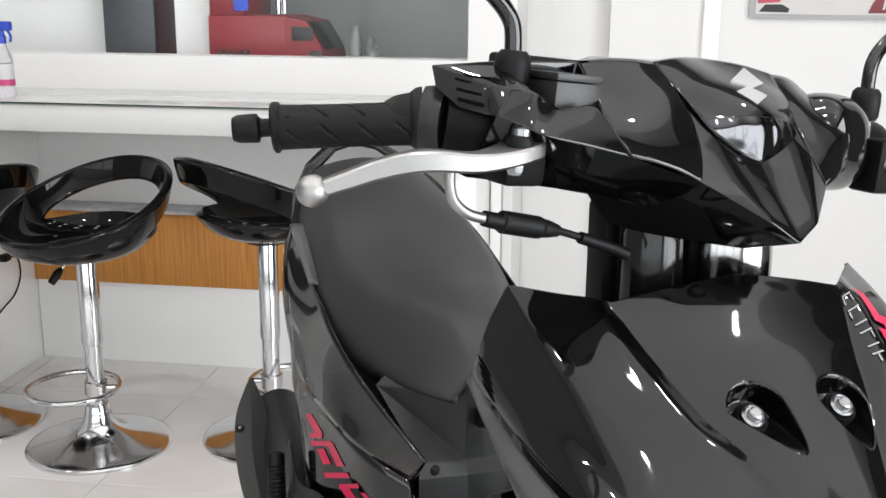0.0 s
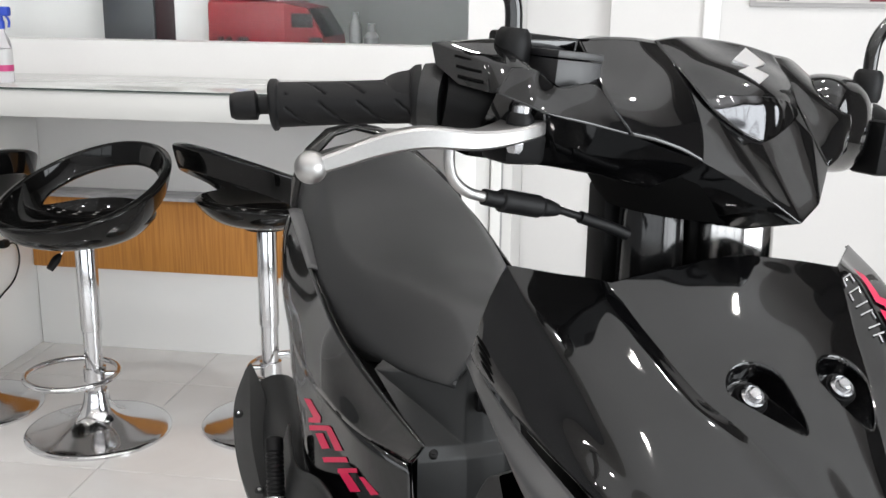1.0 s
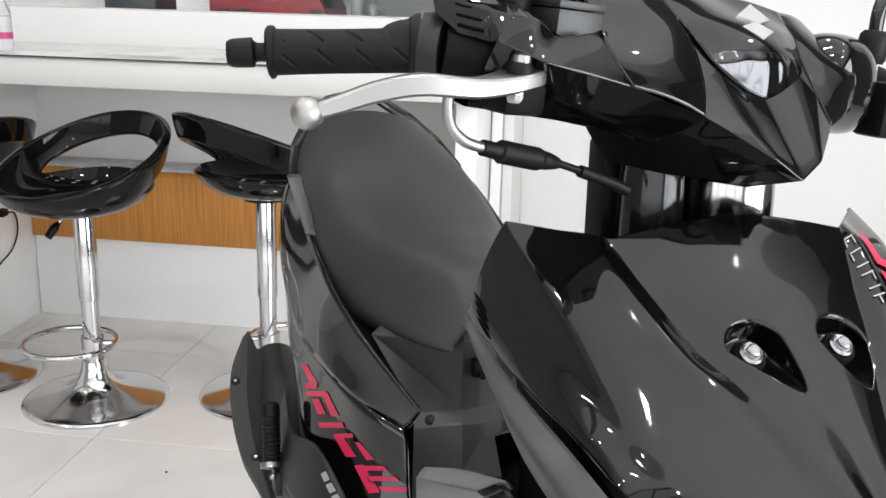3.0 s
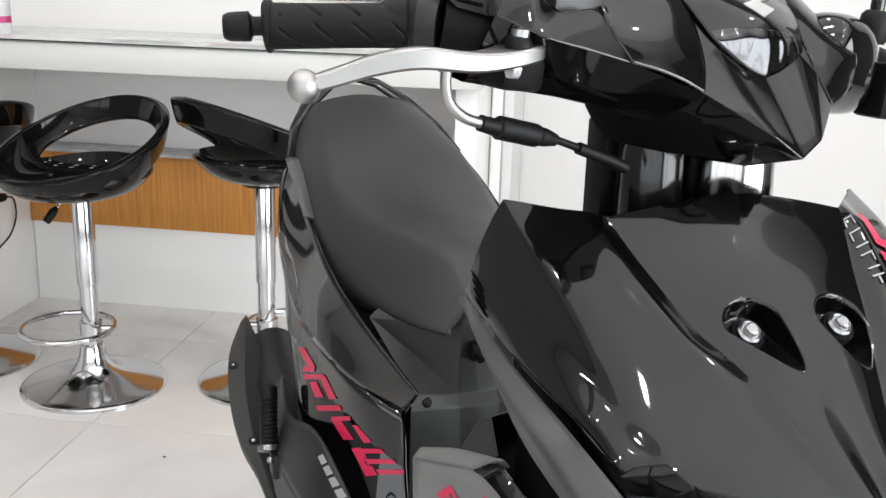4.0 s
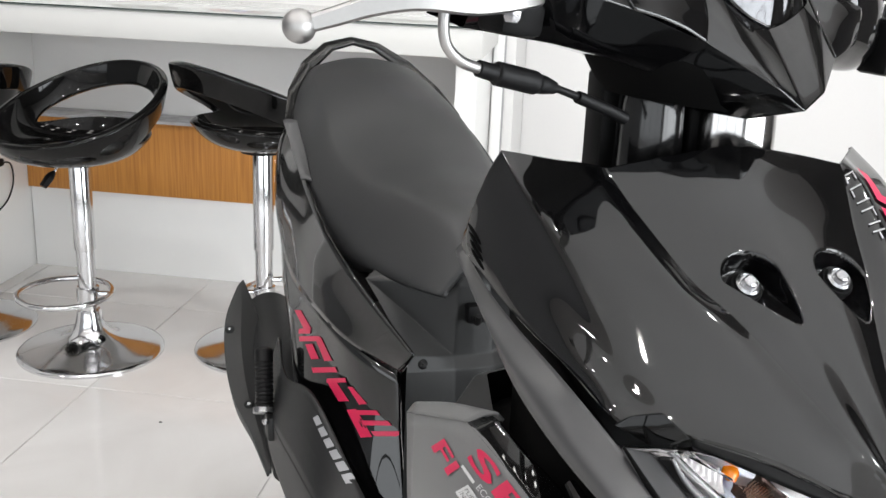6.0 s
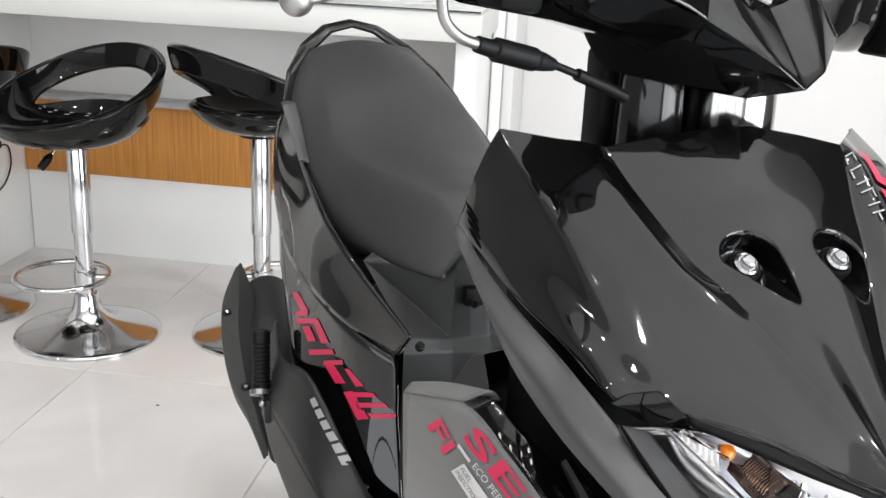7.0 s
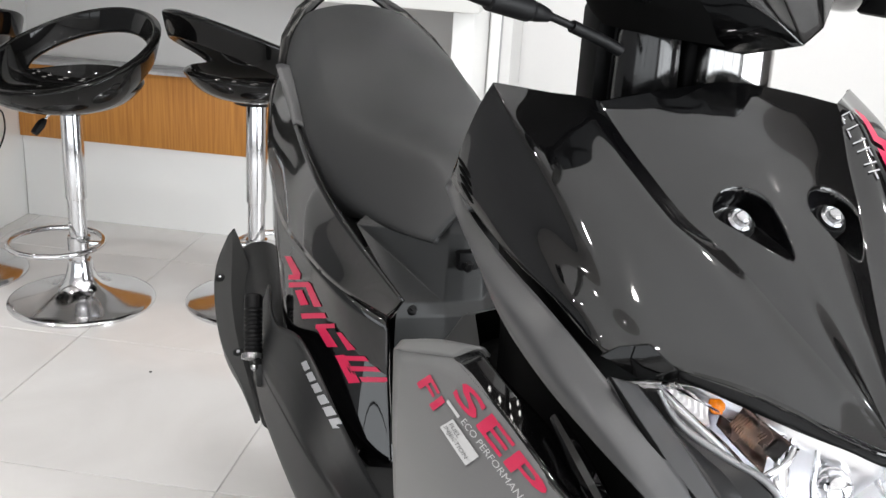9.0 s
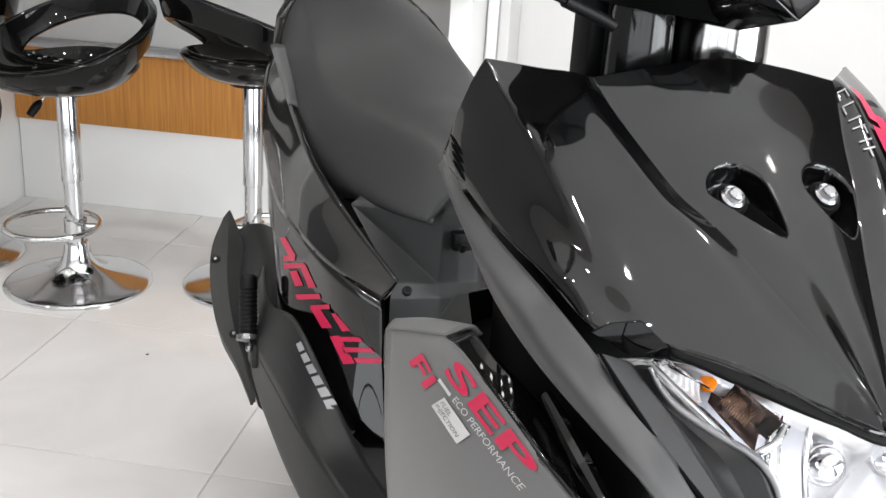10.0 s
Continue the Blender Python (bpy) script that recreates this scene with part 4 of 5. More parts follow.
HB_LEFT = dict(HB, k=(0.096, 0.0580, 0.0225), e=(0.108, 0.046, 0.050), t1=(0.106, -0.006, 0.080), B2=(0.106, -0.060, 0.066), D3=(0.090, 0.030, -0.006), D4=(0.106, 0.020, 0.002), E4=(0.106, -0.050, 0.0))
MIDDLE = ["c1 cD cP", "cD vD N1 cP", "vD V N0 N1", "cP N1 r", "c0 t1 B2 B1", "A0 c0 B1 B0", "N0 D0 D1 N1", "N1 D1 D2 r", "r D2 D3 k", "D0 E0 E2 D2 D1", "D2 E2 E4 D4 D3", "B1 B2 E4 E2", "B0 B1 E2 E0"]
OUTER = ["t1 t2 B3 B2", "t2 ea B4 B3", "ea eb ec ed ee", "t2 Ld ee ea", "Ld Le ed ee", "q1 q2 q3 q4", "t1 t2 q2 q1", "t1 q1 q4 e", "e q4 q3 Lb La", "t2 Lc Lb q3 q2", "t2 Ld Lc",
         "k D3 D4 Lf", "Lf D4 D5 Le", "D4 E4 E5 D5", "B2 B3 E5 E4", "B3 B4 E5"]
facets("handlebar_cover", [(1, HB, MIDDLE + OUTER), (-1, HB_LEFT, MIDDLE + ["k D3 D4 e"])], GLOSS, "gloss black faceted handlebar cover", 0.0018, BAR)
# smooth cheek between the reservoir and the emblem shield
for sx, hb in ((1, HB), (-1, HB_LEFT)):
    f = (lambda r: r) if sx > 0 else flip
    first, last = [hb["t1"], mix(hb["t1"], hb["e"], 0.5), hb["e"], hb["k"]], [hb["c0"], hb["c1"], hb["cP"], hb["r"]]
    rows = [first] + [[(p[0], p[1] + 0.0022 * 4 * u * (1 - u), p[2] + 0.0022 * 4 * u * (1 - u)) for p in (mix(a, b, u) for a, b in zip(first, last))] for u in (0.35, 0.7)] + [last]
    low = [hb["Le"], mix(hb["Le"], hb["Lf"], 0.55), hb["Lf"], mix(hb["Lf"], hb["k"], 0.5), hb["k"]]
    top = [hb["Ld"], hb["Lc"], hb["Lb"], hb["La"], hb["e"]]
    if sx > 0:
        mid = [(p[0], p[1] + 0.0004, p[2] + 0.0004) for p in (mix(a, b, 0.5) for a, b in zip(low, top))]
        sheet("housing_front", [top, mid, low], GLOSS, "", 0.0015, 8, 8, at=BAR)
    sheet("cover_cheek", [f(r) for r in rows], GLOSS, "", 0.0015, 8, 8, at=BAR)
# rounded switch housing on the far side
bm = bmesh.new()
rings = []
for x, yc, zc, ry, rz in ((-0.085, 0.016, 0.042, 0.020, 0.026), (-0.098, 0.018, 0.040, 0.029, 0.035), (-0.120, 0.012, 0.039, 0.033, 0.0385), (-0.140, 0.007, 0.0375, 0.033, 0.0385), (-0.162, -0.003, 0.035, 0.031, 0.036), (-0.182, -0.014, 0.0335, 0.029, 0.033), (-0.200, -0.026, 0.033, 0.025, 0.028), (-0.206, -0.029, 0.033, 0.018, 0.020)):
    rings.append([(x, yc + ry * math.copysign(abs(math.cos(a)) ** 0.8, math.cos(a)), zc + rz * math.copysign(abs(math.sin(a)) ** 0.8, math.sin(a))) for a in [2 * math.pi * k / 48 for k in range(48)]])
cols = [catmull(c, 5) for c in zip(*rings)]
loft(bm, [list(r) for r in zip(*cols)])
bm.transform(BAR)
part("switch_housing", bm, GLOSS, scooter, "rounded gloss black switch housing")
DOME_MID = [(0, -0.012, 0.0935), (0, 0.014, 0.0825), (0, 0.034, 0.0735), (0, 0.0515, 0.0615), (0, 0.0580, 0.0500), (0, 0.0600, 0.0380), (0, 0.0607, 0.0258)]
DOME_RIM = [(0.0605, 0.003, 0.0875), (0.0588, 0.0155, 0.0775), (0.0560, 0.0285, 0.0682), (0.0500, 0.0415, 0.0555), (0.0420, 0.0512, 0.0440), (0.0180, 0.0567, 0.0308), (0.0010, 0.0607, 0.0259)]
DOME = []
for a, c, lift in zip(DOME_MID, DOME_RIM, (0.002, 0.002, 0.002, 0.002, 0.0025, 0.001, 0.0)):
    h = mix(a, c, 0.55)
    DOME.append([a, (h[0], h[1] + lift * 0.5, h[2] + lift * 0.85), c])
sheet("emblem_shield", mirrored(DOME), GLOSS, "domed gloss black shield with a silver emblem", 0.0015, 10, 10, at=BAR)
LAMP_ROWS = [[(x, y + 0.0006, z + 0.0008) for x, y, z in r] for r in ([mix(p, q, 0.45) for p, q in zip(DOME[3], DOME[4])], DOME[4], DOME[5], DOME[6])]
sheet("position_lamp", mirrored(LAMP_ROWS), LAMP_CHROME, "clear pointed position lamp over bright chrome", 0.0008, 10, 10, at=BAR)
# plain silver mark of two slanted bars
EMBLEM = (
    [(0.004, 0.024, 0.078), (-0.027, 0.005, 0.088), (-0.033, 0.021, 0.078), (-0.012, 0.03, 0.074)],
    [(0.008, 0.035, 0.071), (-0.009, 0.029, 0.075), (-0.021, 0.037, 0.07), (-0.002, 0.047, 0.064)],
)
for quad in EMBLEM:
    mk = bmesh.new()
    up = Vector((0, 0.51, 0.86))
    va = [mk.verts.new(Vector(q) - up * 0.002) for q in quad]
    vb = [mk.verts.new(Vector(q) + up * 0.0022) for q in quad]
    mk.faces.new(va)
    mk.faces.new(vb)
    for k in range(4):
        mk.faces.new((va[k], va[(k + 1) % 4], vb[(k + 1) % 4], vb[k]))
    mk.transform(BAR)
    part("emblem", mk, BRIGHT, scooter, "plain silver emblem of slanted bars")

bm = bmesh.new()
tube(bm, [(0.22, -0.024, 0.032), (0.12, -0.01, 0.03), (0, -0.01, 0.02), (-0.12, -0.01, 0.03), (-0.22, -0.024, 0.032)], 0.011)
bm.transform(BAR)
part("handlebar", bm, STEEL, scooter)


def grooved_grip(bm):
    """A rubber grip with three rows of slanted grooves."""
    a, b = Vector((0.228, -0.024, 0.032)), Vector((0.312, -0.066, 0.020))
    d = (b - a).normalized()
    u = d.cross(Vector((0, 0, 1))).normalized()
    w = u.cross(d)
    rings = []
    for i in range(121):
        t = i / 120
        ring = []
        for k in range(96):
            ang = 2 * math.pi * k / 96
            r = 0.0141 + 0.0006 * (2 * t - 1) ** 2
            sector = ang / (2 * math.pi) * 4 + 0.2
            across = sector - math.floor(sector) - 0.5
            shift = 0.45 if int(sector) % 2 else 0.0
            pos = (t - 0.10) / 0.80 * 3.1 + across * 0.95 + shift
            if abs(across) < 0.40 and 0.08 < t < 0.94 and abs(pos - round(pos)) < 0.04:
                r -= 0.0012
            if t < 0.06 and int(t * 120) % 4 < 1:
                r -= 0.0008
            ring.append(a + (b - a) * t + u * math.cos(ang) * r + w * math.sin(ang) * r)
        rings.append(ring)
    loft(bm, rings)
    return bm


def lever_plate(bm):
    """A flat curved lever with chamfered edges, broad at its pivot."""
    line = [(0.176, 0.030, 0.0265), (0.188, 0.035, 0.0245), (0.206, 0.0405, 0.020), (0.228, 0.043, 0.016), (0.262, 0.036, 0.015), (0.285, 0.027, 0.008), (0.300, 0.021, 0.001), (0.316, 0.016, -0.006)]
    size = [(0.007, 0.0045, 0), (0.0145, 0.0048, 0), (0.0125, 0.0050, 0), (0.0085, 0.0058, 0), (0.0078, 0.0064, 0), (0.0070, 0.0060, 0), (0.0064, 0.0054, 0), (0.0052, 0.0048, 0)]
    centres, sizes = catmull(line, 6), catmull(size, 6)
    rings = []
    for k, (c, wh) in enumerate(zip(centres, sizes)):
        along = (Vector(centres[min(k + 1, len(centres) - 1)]) - Vector(centres[max(k - 1, 0)])).normalized()
        out = Vector((0, 0, 1)).cross(along).normalized()
        up = along.cross(out)
        w, h = wh[0], wh[1]
        e = 0.0016
        rings.append([Vector(c) + out * p + up * q for p, q in ((w, h - e), (w - e, h), (-w + e, h), (-w, h - e), (-w, -h + e), (-w + e, -h), (w - e, -h), (w, -h + e))])
    loft(bm, rings)
    return bm


for sx in (1, -1):
    S = BAR @ Matrix.Diagonal((sx, 1, 1, 1))

    def bar_part(name, bm, mat, label="", parent=None, sharp=35):
        bm.transform(S)
        return part(name, bm, mat, parent or scooter, label, sharp)

    grip = bar_part("grip", grooved_grip(bmesh.new()), RUBBER, "black grooved rubber grip", None, 60)
    bar_part("grip_flange", tube(bmesh.new(), [(0.3105, -0.0652, 0.0202), (0.312, -0.066, 0.0200), (0.314, -0.067, 0.0197), (0.3155, -0.0678, 0.0194)], [0.0150, 0.0168, 0.0168, 0.0150], 28, 3), RUBBER, "", grip)
    bar_part("bar_end", tube(bmesh.new(), [(0.316, -0.068, 0.0195), (0.321, -0.0705, 0.0188), (0.3225, -0.0713, 0.0186), (0.324, -0.072, 0.0183), (0.335, -0.0775, 0.0165), (0.338, -0.079, 0.016)], [0.006, 0.006, 0.007, 0.0095, 0.009, 0.0075], 24, 4), RUBBER, "", grip)
    bar_part("grip_collar", tube(bmesh.new(), [(0.2275, -0.0265, 0.0345), (0.231, -0.0285, 0.034), (0.235, -0.031, 0.0335), (0.240, -0.0325, 0.033), (0.246, -0.034, 0.030)], [0.021, 0.0205, 0.0175, 0.0160, 0.0145], 28, 4), RUBBER, "", grip)
    bar_part("switch_ring", tube(bmesh.new(), [(0.216, -0.016, 0.0345), (0.222, -0.022, 0.0345), (0.2275, -0.0265, 0.0345)], [0.0215, 0.0225, 0.0215], 32, 4), MATTE, "", grip)
    bar_part("throttle_body", tube(bmesh.new(), [(0.150, 0.0, 0.030), (0.19, -0.004, 0.033), (0.218, -0.016, 0.0345)], [0.02, 0.024, 0.0205], 28, 4), BLACK_PLASTIC, "", grip)
    lever = bar_part("brake_lever", lever_plate(bmesh.new()), ALU, "satin aluminium brake lever", None, 40)
    ballm = bmesh.new()
    bmesh.ops.create_uvsphere(ballm, u_segments=28, v_segments=18, radius=0.0098, matrix=Matrix.Translation((0.321, 0.014, -0.008)))
    bar_part("lever_ball", ballm, ALU, "", lever)
    bar_part("lever_perch", box(bmesh.new(), (0.168, 0.005, 0.0), (0.200, 0.036, 0.045), 0.005), BLACK_PLASTIC, "", lever)
    bar_part("pivot_bolt", lathe(bmesh.new(), [(0.0045, -0.004), (0.0045, 0.0095), (0.0062, 0.0095), (0.0062, 0.0135), (0.0035, 0.0150), (0.001, 0.0150)], 12, Matrix.Translation((0.195, 0.040, 0.024))), STEEL, "", lever)
    bar_part("pivot_washer", lathe(bmesh.new(), [(0.001, 0.002), (0.0085, 0.002), (0.0088, 0.0055), (0.0065, 0.0095), (0.001, 0.0095)], 20, Matrix.Translation((0.195, 0.040, 0.024))), RUBBER, "", lever)
    bar_part("pivot_nut", lathe(bmesh.new(), [(0.001, -0.007), (0.0042, -0.007), (0.0058, -0.004), (0.0058, 0.0), (0.001, 0.0)], 6, Matrix.Translation((0.197, 0.040, 0.0155))), STEEL, "", lever)
    boot = bar_part("mirror_boot", lathe(bmesh.new(), [(0.0105, 0.058), (0.0122, 0.062), (0.0122, 0.074), (0.0115, 0.081), (0.0085, 0.0845), (0.001, 0.085)], 28, Matrix.Translation((0.181, 0.002, 0.0))), RUBBER, "rubber boot of a mirror stalk")
    bar_part("mirror_stalk", tube(bmesh.new(), [(0.181, 0.002, 0.080), (0.183, 0.0, 0.100), (0.188, -0.002, 0.109), (0.20, -0.005, 0.120), (0.25, -0.01, 0.155)], 0.0058, 18, 5), GLOSS, "", boot)
    for dz in (0.0, 0.006, 0.012):
        bar_part("switch_rib", tube(bmesh.new(), [(0.2225, 0.0062 - dz * 0.5, 0.0511 + dz), (0.217, 0.0115 - dz * 0.5, 0.050 + dz), (0.210, 0.0165 - dz * 0.5, 0.049 + dz)], 0.0011, 8, 4), VOID)
    if sx > 0:
        res = bar_part("reservoir", box(bmesh.new(), (0.1285, -0.008, 0.045), (0.165, 0.031, 0.068), 0.0007), RES_PLASTIC, "matte black brake fluid reservoir")
        bar_part("reservoir_lid", box(bmesh.new(), (0.1280, -0.0085, 0.0688), (0.1655, 0.0315, 0.0735), 0.0006), RES_PLASTIC, "", res)
        bar_part("reservoir_back", box(bmesh.new(), (0.110, -0.036, 0.050), (0.176, -0.0105, 0.0825), 0.003), BLACK_PLASTIC, "", res)
        cable = bar_part("brake_cable", tube(bmesh.new(), [(0.238, 0.030, 0.012), (0.237, 0.030, 0.0), (0.233, 0.030, -0.010), (0.222, 0.030, -0.018), (0.205, 0.030, -0.022)], 0.0035, 14, 6), ALU, "bent metal cable guide with a black rubber boot")
        bar_part("cable_boot", tube(bmesh.new(), [(0.209, 0.030, -0.0212), (0.200, 0.030, -0.0228), (0.1965, 0.030, -0.0232), (0.195, 0.030, -0.0234), (0.166, 0.030, -0.0272), (0.163, 0.030, -0.0276), (0.158, 0.030, -0.0282), (0.149, 0.030, -0.0295)], [0.0052, 0.0054, 0.0058, 0.0076, 0.0076, 0.0064, 0.0060, 0.0040], 20, 4), RUBBER, "", cable)
        bar_part("cable_sleeve", tube(bmesh.new(), [(0.150, 0.030, -0.029), (0.118, 0.031, -0.037), (0.088, 0.033, -0.046)], 0.0026, 12, 4), RUBBER, "", cable)
        bar_part("cable_end", tube(bmesh.new(), [(0.130, 0.031, -0.034), (0.10, 0.032, -0.042), (0.088, 0.033, -0.046)], 0.0042, 12, 4), RUBBER, "", cable)

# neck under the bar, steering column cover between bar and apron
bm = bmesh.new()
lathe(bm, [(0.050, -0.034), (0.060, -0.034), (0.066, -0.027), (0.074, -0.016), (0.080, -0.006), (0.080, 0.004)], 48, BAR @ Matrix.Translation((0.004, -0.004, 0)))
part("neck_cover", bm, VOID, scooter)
bm = bmesh.new()
lathe(bm, [(0.036, 0.93), (0.036, 1.0), (0.035, 1.062), (0.034, 1.085), (0.03, 1.1)], 64, Matrix.Translation((0.030, -0.180, 0)))
part("column_cover", bm, BLACK_PLASTIC, scooter)
bm = bmesh.new()
lathe(bm, [(0.024, 0.93), (0.024, 1.0), (0.0235, 1.04), (0.0225, 1.068), (0.019, 1.082), (0.010, 1.092), (0.001, 1.095)], 48, Matrix.Translation((0.0405, -0.137, 0)))
part("lock_housing", bm, material("satin_black_casting", (0.004, 0.004, 0.0042), 0.16, spec=0.5, stain=0.2), scooter, "rounded gloss black lock housing on the steering column")
bm = bmesh.new()
lathe(bm, [(0.0375, 0.93), (0.037, 1.0), (0.0365, 1.040), (0.0355, 1.064), (0.032, 1.078), (0.020, 1.088), (0.001, 1.091)], 56, Matrix.Translation((-0.036, -0.157, 0)))
part("fork_cover", bm, material("dark_chrome", (0.46, 0.45, 0.445), 0.14, metal=1.0, stain=0.1, stain_size=30), scooter, "dark chrome cover over the fork head")
bm = bmesh.new()
box(bm, (0.050, -0.188, 0.93), (0.070, -0.158, 1.085), 0.004)
part("column_bracket", bm, BLACK_PLASTIC, scooter)

# seat
ST = [(-0.575, 0.018, 0.796, 0.802, 0.048, 0.762), (-0.62, 0.028, 0.838, 0.845, 0.078, 0.762), (-0.70, 0.058, 0.852, 0.862, 0.110, 0.764), (-0.80, 0.094, 0.856, 0.872, 0.138, 0.778), (-0.90, 0.108, 0.874, 0.896, 0.146, 0.822), (-1.0, 0.102, 0.910, 0.934, 0.142, 0.858), (-1.1, 0.094, 0.934, 0.958, 0.134, 0.878), (-1.2, 0.084, 0.948, 0.966, 0.122, 0.893), (-1.25, 0.068, 0.946, 0.956, 0.100, 0.905)]
rows = []
for y, ws, zs, zt, wb, zb in ST:
    rows.append([(0, y, zt), (ws * 0.55, y, zt - (zt - zs) * 0.3), (ws * 0.94, y, zs + (zt - zs) * 0.12), (ws * 0.9 + wb * 0.1, y, zs * 0.93 + zb * 0.07), (ws * 0.35 + wb * 0.65, y, zs * 0.42 + zb * 0.58), (wb, y, zb), (wb - 0.006, y, zb - 0.07 * min(1.0, max(0.06, (-0.67 - y) / 0.18)))])
sheet("seat", mirrored(rows), LEATHER, "matte black vinyl dual seat", 0.01, 8, 8)

# tail covers
surfaces = {}
for sx in (1, -1):
    f = (lambda r: r) if sx > 0 else flip
    UP = [
        [(0.100, -1.30, 0.868), (0.140, -1.10, 0.880), (0.150, -0.90, 0.828), (0.146, -0.75, 0.785), (0.128, -0.63, 0.752), (0.088, -0.552, 0.698)],
        [(0.110, -1.30, 0.83), (0.160, -1.10, 0.830), (0.170, -0.92, 0.765), (0.160, -0.76, 0.735), (0.135, -0.64, 0.712), (0.092, -0.562, 0.682)],
        [(0.110, -1.30, 0.80), (0.172, -1.06, 0.780), (0.178, -0.90, 0.700), (0.168, -0.75, 0.692), (0.145, -0.65, 0.682), (0.094, -0.578, 0.664)],
    ]
    sheet("tail_cover", [f(r) for r in UP], GLOSS, "gloss black tail side cover", 0.004, 10, 6)
    MID = [
        [(0.105, -1.28, 0.78), (0.168, -1.04, 0.765), (0.171, -0.90, 0.695), (0.160, -0.75, 0.688), (0.137, -0.65, 0.676), (0.090, -0.60, 0.655)],
        [(0.100, -1.20, 0.70), (0.170, -1.00, 0.670), (0.178, -0.86, 0.640), (0.160, -0.74, 0.630), (0.130, -0.64, 0.605), (0.090, -0.59, 0.58)],
        [(0.090, -1.15, 0.58), (0.155, -0.95, 0.560), (0.184, -0.80, 0.555), (0.166, -0.70, 0.560), (0.134, -0.58, 0.490), (0.090, -0.54, 0.45)],
    ]
    surfaces[sx] = ruled("side_cover", [f(r) for r in MID], GLOSS, "gloss black side cover with slanted pink decal")
    LOWC = [
        [(0.185, -0.95, 0.570), (0.199, -0.80, 0.572), (0.182, -0.695, 0.592), (0.152, -0.580, 0.534), (0.126, -0.50, 0.485), (0.110, -0.42, 0.475)],
        [(0.198, -0.94, 0.535), (0.209, -0.80, 0.535), (0.196, -0.69, 0.545), (0.176, -0.57, 0.515), (0.156, -0.48, 0.492), (0.135, -0.40, 0.480)],
        [(0.208, -0.93, 0.500), (0.216, -0.80, 0.500), (0.208, -0.68, 0.502), (0.195, -0.56, 0.500), (0.176, -0.46, 0.495), (0.155, -0.38, 0.480)],
    ]
    SILL = [
        LOWC[2],
        [(0.208, -0.925, 0.475), (0.215, -0.81, 0.470), (0.209, -0.68, 0.468), (0.200, -0.56, 0.466), (0.186, -0.46, 0.462), (0.165, -0.38, 0.455)],
        [(0.212, -0.920, 0.447), (0.217, -0.82, 0.438), (0.212, -0.68, 0.430), (0.205, -0.56, 0.430), (0.192, -0.46, 0.430), (0.170, -0.38, 0.430)],
    ]
    surfaces[2 * sx] = ruled("lower_cover", [f(r) for r in LOWC], MATTE, "matte black lower side cover")
    sheet("lower_sill", [f(r) for r in SILL], MATTE)
    STRIPT = [[(0.1640, -1.02, 0.8942), (0.1605, -0.96, 0.8606), (0.1585, -0.897, 0.8316)], [(0.1560, -1.02, 0.8965), (0.1535, -0.96, 0.8640), (0.1530, -0.897, 0.8335)], [(0.1425, -1.02, 0.8938), (0.1410, -0.96, 0.8616), (0.1425, -0.897, 0.8285)]]
    if sx > 0:
        sheet("seat_trim", STRIPT, COWL_GREY, "dark grey trim blade beside the seat", 0.003)
# filler sheet under the seat, its shade put into the colour to darken the gap
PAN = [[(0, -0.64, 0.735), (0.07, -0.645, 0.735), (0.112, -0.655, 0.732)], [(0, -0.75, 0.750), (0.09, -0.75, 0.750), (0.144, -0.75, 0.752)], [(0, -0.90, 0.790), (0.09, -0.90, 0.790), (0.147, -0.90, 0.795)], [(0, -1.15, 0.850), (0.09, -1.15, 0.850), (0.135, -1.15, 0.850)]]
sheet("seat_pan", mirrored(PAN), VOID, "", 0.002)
UNDER = dict(a0=(0.080, -0.70, 0.775), a=(0.1160, -0.668, 0.756), v0=(0.021, -0.612, 0.80), v1=(0.021, -0.592, 0.765), tip=(0.087, -0.569, 0.691), vb=(0.0254, -0.585, 0.678), lt=(0.092, -0.563, 0.672), lv=(0.026, -0.574, 0.664), lb=(0.093, -0.560, 0.48), lw=(0.028, -0.564, 0.48),
             c0=(0, -0.610, 0.80), c1=(0, -0.590, 0.765), cb=(0, -0.584, 0.678), lc=(0, -0.573, 0.664), lx=(0, -0.563, 0.48))
UNDER_FACES = ["a0 a v1 v0", "a tip vb", "a vb v1", "v0 v1 c1 c0", "v1 vb cb c1", "tip lt lv vb", "vb lv lc cb", "lt lb lw lv", "lv lw lx lc"]
facets("front_seat_cover", [(1, UNDER, UNDER_FACES), (-1, UNDER, UNDER_FACES)], MATTE, "matte black faceted cover below the seat nose", 0.002)
bm = bmesh.new()
lathe(bm, [(0.001, 0.0025), (0.0025, 0.0025), (0.0028, 0.0012), (0.0042, 0.0012), (0.0060, 0.0002), (0.0065, -0.004)], 20, Matrix.Translation((0.070, -0.5685, 0.6795)) @ Matrix.Rotation(radians(-42), 4, "X"))
part("cover_screw", bm, RUBBER, scooter)
bm = bmesh.new()
box(bm, (-0.014, -0.600, 0.722), (0.012, -0.575, 0.745), 0.003)
tube(bm, [(0.004, -0.59, 0.735), (0.004, -0.565, 0.728), (0.004, -0.560, 0.738)], 0.004, 10, 4)
part("bag_hook", bm, RUBBER, scooter)
RAIL = [(0.144, -1.085, 0.872), (0.147, -1.10, 0.885), (0.131, -1.17, 0.918), (0.096, -1.235, 0.955), (0.050, -1.278, 0.983), (0.0, -1.285, 0.993)]
RAIL += [(-x, y, z) for x, y, z in RAIL[-2::-1]]
WIDE = [0.014, 0.016, 0.016, 0.018, 0.019, 0.019, 0.019, 0.018, 0.016, 0.016, 0.014]
bm = bmesh.new()
